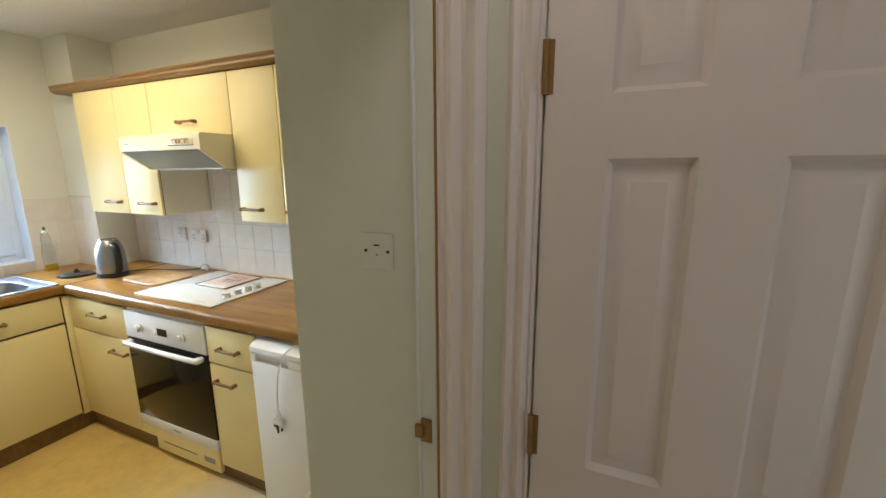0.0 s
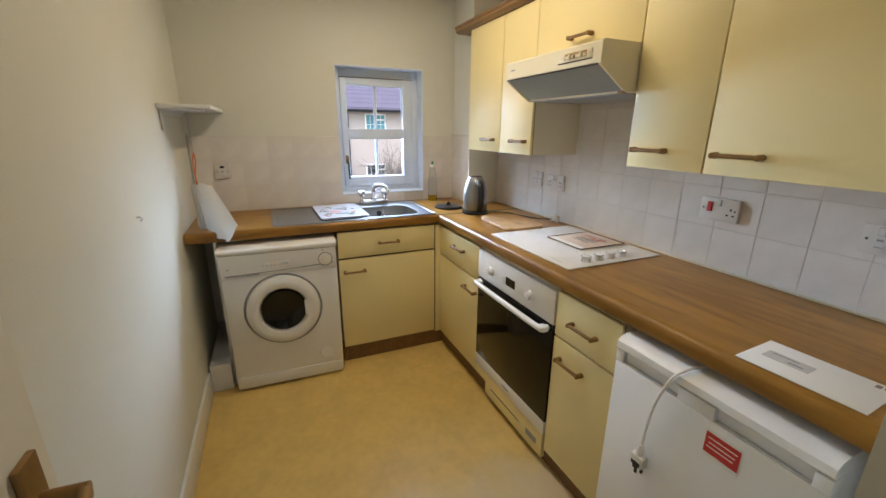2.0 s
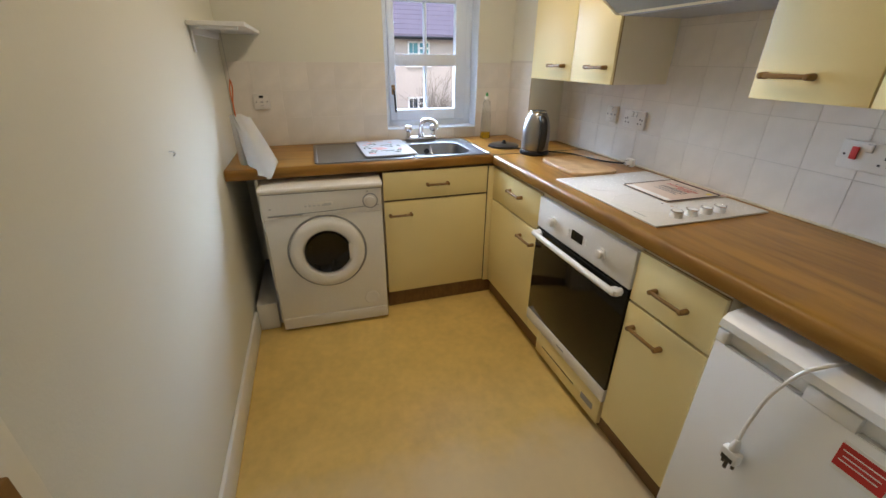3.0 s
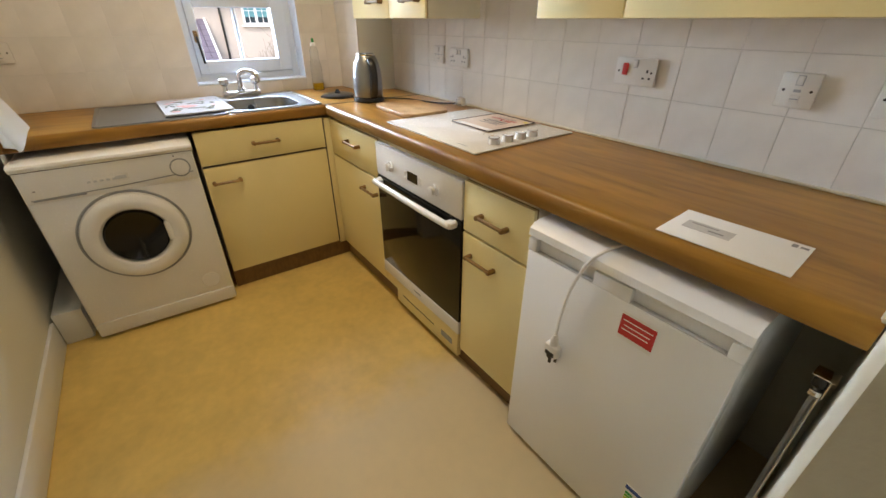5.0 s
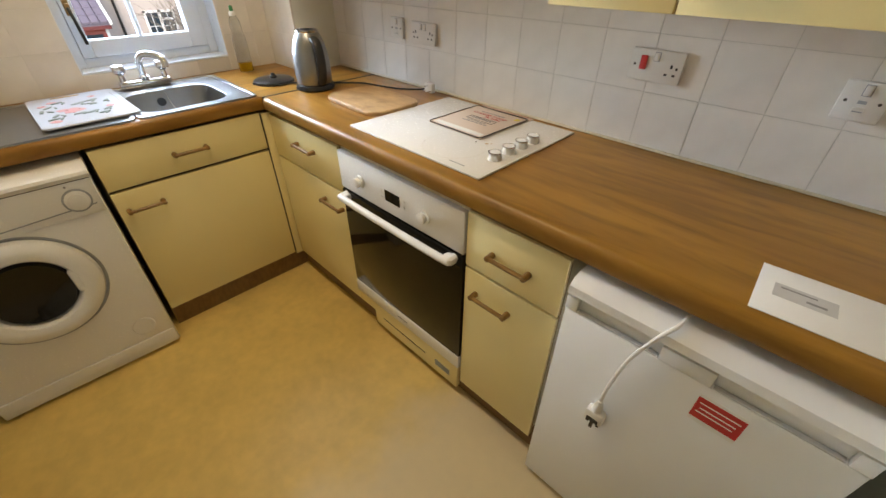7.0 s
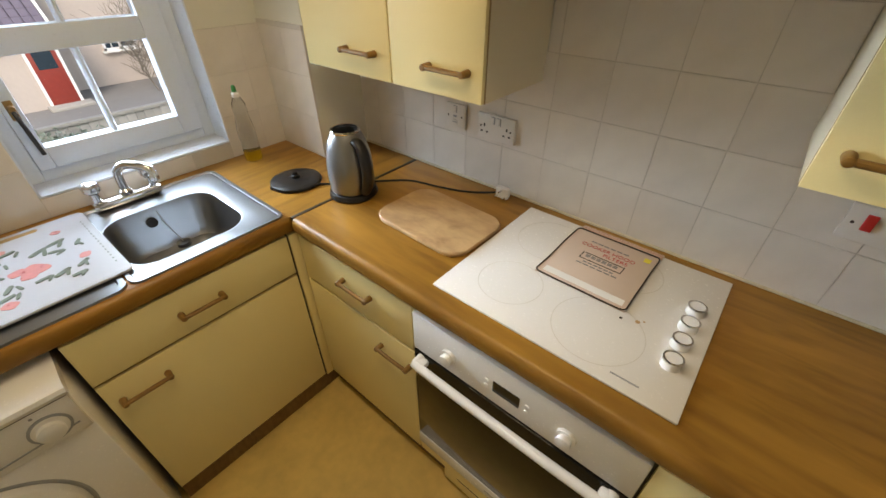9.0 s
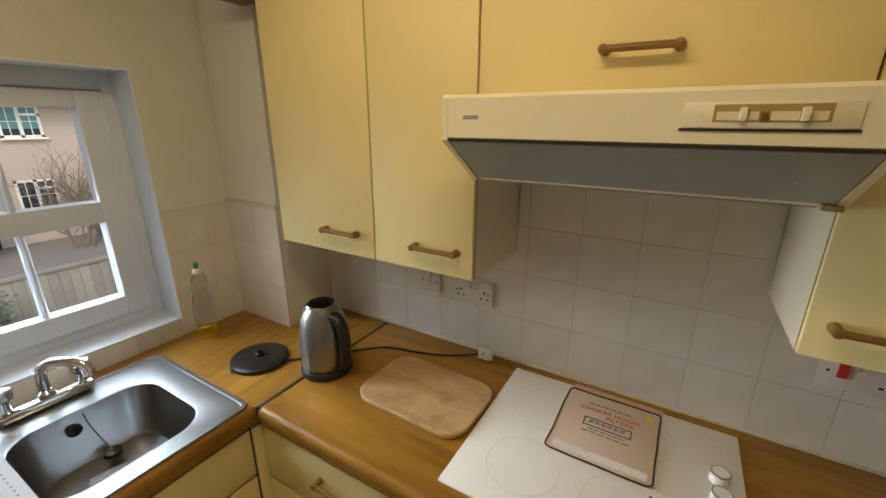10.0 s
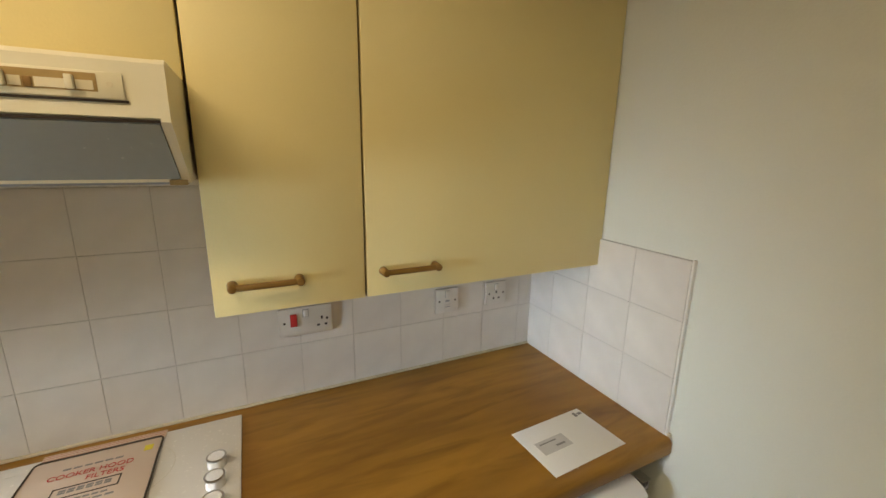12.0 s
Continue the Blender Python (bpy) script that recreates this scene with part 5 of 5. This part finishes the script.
pr = part("roof", prism(bmesh.new(), [(0.05, 2.08), (0.05, 2.14), (-1.98, 3.92), (-1.98, 3.84)], "y", -6.2, 1.68), ROOF, por)
pc = bmesh.new()
rr_ = random.Random(2)
for k in range(9):
    for j in range(26):
        x, z, y = 0.07 - k * 0.222, 2.15 + k * 0.1945, 1.66 - j * 0.25
        box(pc, (x - 0.24, y - 0.215, z), (x, y, z + 0.055))
        for v in pc.verts[-8:]:
            v.co.z += (x - v.co.x) * 0.80 + (0.025 if abs(v.co.y - (y - 0.1)) < 0.05 else 0)
tagged(part("roof_tiles", pc, ROOF, pr), kind="stuff")
part("verge", prism(bmesh.new(), [(0.08, 2.10), (0.08, 2.19), (-1.98, 3.99), (-1.98, 3.90)], "y", 1.681, 1.76), UPVC, por)
part("fascia", B(((0.0, -6.2, 1.97), (0.06, 1.70, 2.08))), mat("red_paint", (0.13, 0.025, 0.025), 0.5, grain=0.2, scale=8), por, "dark red fascia board")
RDOOR = mat("red_door_paint", (0.26, 0.035, 0.025), 0.4, grain=0.2, scale=8)
pd = part("door", B(((-0.199, 0.78, 0.08), (-0.14, 1.52, 1.95)), bev=0.01), RDOOR, por, "glossy red front door")
part("pane", B(((-0.139, 0.90, 1.15), (-0.132, 1.40, 1.82))), DARKG, pd)
part("frame", B(((-0.199, 0.70, 0.0), (-0.12, 0.779, 2.0)), ((-0.199, 1.521, 0.0), (-0.12, 1.60, 2.0))), UPVC, por)
part("step", B(((-0.2, 0.6, 0.0), (0.4, 1.8, 0.09)), bev=0.01), mat("concrete_step", (0.36, 0.34, 0.31), 0.9, grain=0.3, scale=6), por)
FENCE = mat("weathered_fence", (0.30, 0.29, 0.27), 0.85, grain=0.4, scale=8, broad=0.3, bscale=1.5, per_object=0.25)
fen = thing("fence", "weathered grey close-board garden fence", "fence", pose(-9.0, 0, GZ))
fm = None
for j in range(34):
    if fm is None:
        fm = finish("fence_board", B(((-0.012, 0.0, 0.02), (0.012, 0.165, 1.42)), bev=0.003), FENCE)
    ob = new("fence_board", fm)
    ob.parent = fen
    ob.matrix_basis = pose(0.012 * (j % 2), -1.2 + j * 0.17, rr_.uniform(-0.015, 0.015))
part("rail", B(((-0.06, -1.3, 1.40), (0.05, 4.7, 1.47)), bev=0.005), FENCE, fen)


def shrub(name, label, m, height, n_limbs, seed, bark, leaf=None, leaves=0):
    """Limbs that fork twice, with scattered small leaves where it is green."""
    rd = random.Random(seed)
    t = thing(name, label, "shrub", m)
    tb, lf = bmesh.new(), bmesh.new()

    def limb(p, d, length, r, depth):
        pts, q = [p.copy()], p.copy()
        for _ in range(4):
            d = (d + Vector((rd.uniform(-.35, .35), rd.uniform(-.35, .35), rd.uniform(-.1, .22)))).normalized()
            q = q + d * length / 4
            pts.append(q.copy())
            if depth < 2:
                for _ in range(2):
                    limb(q, (d + Vector((rd.uniform(-1, 1), rd.uniform(-1, 1), rd.uniform(-.3, .6)))).normalized(), length * 0.55, r * 0.5, depth + 1)
            if leaf and depth > 0:
                for _ in range(leaves):
                    c = q + Vector([rd.gauss(0, 0.10) for _ in range(3)])
                    a, b_ = Vector([rd.gauss(0, 1) for _ in range(3)]).normalized() * 0.05, Vector([rd.gauss(0, 1) for _ in range(3)]).normalized() * 0.03
                    lf.faces.new([lf.verts.new(c + v) for v in (a, b_, -a, -b_)])
        tube(tb, pts, r, 5)
    for _ in range(n_limbs):
        limb(Vector((rd.uniform(-.2, .2), rd.uniform(-.3, .3), 0)), Vector((rd.uniform(-.5, .5), rd.uniform(-.7, .7), 1)).normalized(), height, 0.022, 0)
    part("branches", tb, bark, t)
    if leaf:
        tagged(part("leaves", lf, leaf, t, "small green leaves"), kind="stuff")


BARK = mat("grey_bark", (0.20, 0.17, 0.14), 0.9, grain=0.4, scale=20)
shrub("bare_shrub", "bare winter shrub with tangled grey branches", pose(-16.2, 4.1, GZ), 1.6, 7, 5, BARK)
shrub("bare_shrub", "tall bare shrub against the rendered house", pose(-17.6, 4.9, GZ), 2.3, 6, 9, BARK)
shrub("green_bush", "dense grey-green garden bush by the fence", pose(-8.3, -0.1, GZ), 0.8, 9, 3, BARK, mat("bush_leaf", (0.17, 0.21, 0.17), 0.6, grain=0.3, scale=20), 5)


# ---- tiles ----
def tiles(parent, o, u, v, nrm, us, vs_, skip=(), g_=0.0009):
    """Square glazed tiles on a wall: corner o, directions u and v, joints at us and vs_."""
    o, u, v, nrm = Vector(o), Vector(u), Vector(v), Vector(nrm)
    cache = {}
    for a, b in zip(us, us[1:]):
        for c, d in zip(vs_, vs_[1:]):
            parts_ = [(a, b, c, d)]
            for s0_, s1_, s2_, s3_ in skip:
                out = []
                for (p, q, r_, t_) in parts_:
                    if q <= s0_ or p >= s1_ or t_ <= s2_ or r_ >= s3_:
                        out.append((p, q, r_, t_))
                    elif p >= s0_ and q <= s1_ and r_ >= s2_ and t_ <= s3_:
                        pass
                    elif p < s0_:
                        out.append((p, s0_, r_, t_))
                    elif q > s1_:
                        out.append((s1_, q, r_, t_))
                    elif r_ < s2_:
                        out.append((p, q, r_, s2_))
                    else:
                        out.append((p, q, s3_, t_))
                parts_ = out
            for p, q, r_, t_ in parts_:
                if q - p < 0.012 or t_ - r_ < 0.012:
                    continue
                key = (round(q - p, 3), round(t_ - r_, 3))
                if key not in cache:
                    w_, h_ = key[0] - 2 * g_, key[1] - 2 * g_
                    k = 0.0012
                    rings = [[(0, 0), (w_, 0), (w_, h_), (0, h_)], [(0, 0), (w_, 0), (w_, h_), (0, h_)], [(k, k), (w_ - k, k), (w_ - k, h_ - k), (k, h_ - k)]]
                    zs = (0.0, 0.0052, 0.0058)
                    cache[key] = finish("tile", loops(bmesh.new(), [[tuple(u * x + v * y + nrm * z) for x, y in rg] for rg, z in zip(rings, zs)]), TILE, True)
                ob = new("tile", cache[key])
                ob.parent = parent
                ob.location = o + u * (p + g_) + v * (r_ + g_)


def grout(parent, a, b):
    part("grout", B((a, b)), GROUT, parent)


def steps(a, b, pitch, anchor):
    k0 = math.ceil((a - anchor) / pitch + 1e-6)
    out = [a]
    x = anchor + k0 * pitch
    while x < b - 1e-6:
        if x - a > 1e-6:
            out.append(x)
        x += pitch
    return out + [b]


PT = 0.1585
ZT = [0.902, 1.069, 1.227, 1.385]
# the north wall: one band under the cabinets, taller behind the hob
grout(wall_north, (0.272, -0.0012, 0.86), (XE, 0.0079, 1.40))
grout(wall_north, (1.153, -0.0012, 1.40), (1.797, 0.0079, 1.70))
tiles(wall_north, (0, 0.003, 0), (1, 0, 0), (0, 0, 1), (0, -1, 0), steps(0.274, XE, PT, 1.349), ZT)
tiles(wall_north, (0, 0.003, 0), (1, 0, 0), (0, 0, 1), (0, -1, 0), steps(1.154, 1.797, PT, 1.349), [1.385, 1.543, 1.70])
grout(wall_west, (-0.0079, -2.05, 0.86), (0.0012, W0, 1.385))
grout(wall_west, (-0.0079, W1, 0.86), (0.0012, -0.237, 1.385))
grout(wall_west, (-0.0079, W0, 0.86), (0.0012, W1, WZ0 - 0.001))
tiles(wall_west, (-0.003, 0, 0), (0, 1, 0), (0, 0, 1), (1, 0, 0), steps(-2.052, -0.243, PT, -1.129), ZT, [(W0, W1 - 0.014, WZ0 - 0.002, 9)], 0.0003)
grout(pillar, (-0.003, -0.2462, 0.86), (0.3015, -0.2371, 1.40))
tiles(pillar, (0, -0.242, 0), (1, 0, 0), (0, 0, 1), (0, -1, 0), steps(0.003, 0.306, PT, 0.003), ZT, (), 0.0004)
grout(wall_east, (XE - 0.0092, -0.60, 0.86), (XE - 0.0001, 0.002, 1.385))
tiles(wall_east, (XE - 0.005, 0, 0), (0, 1, 0), (0, 0, 1), (-1, 0, 0), steps(-0.602, -0.004, PT, -0.602), ZT)
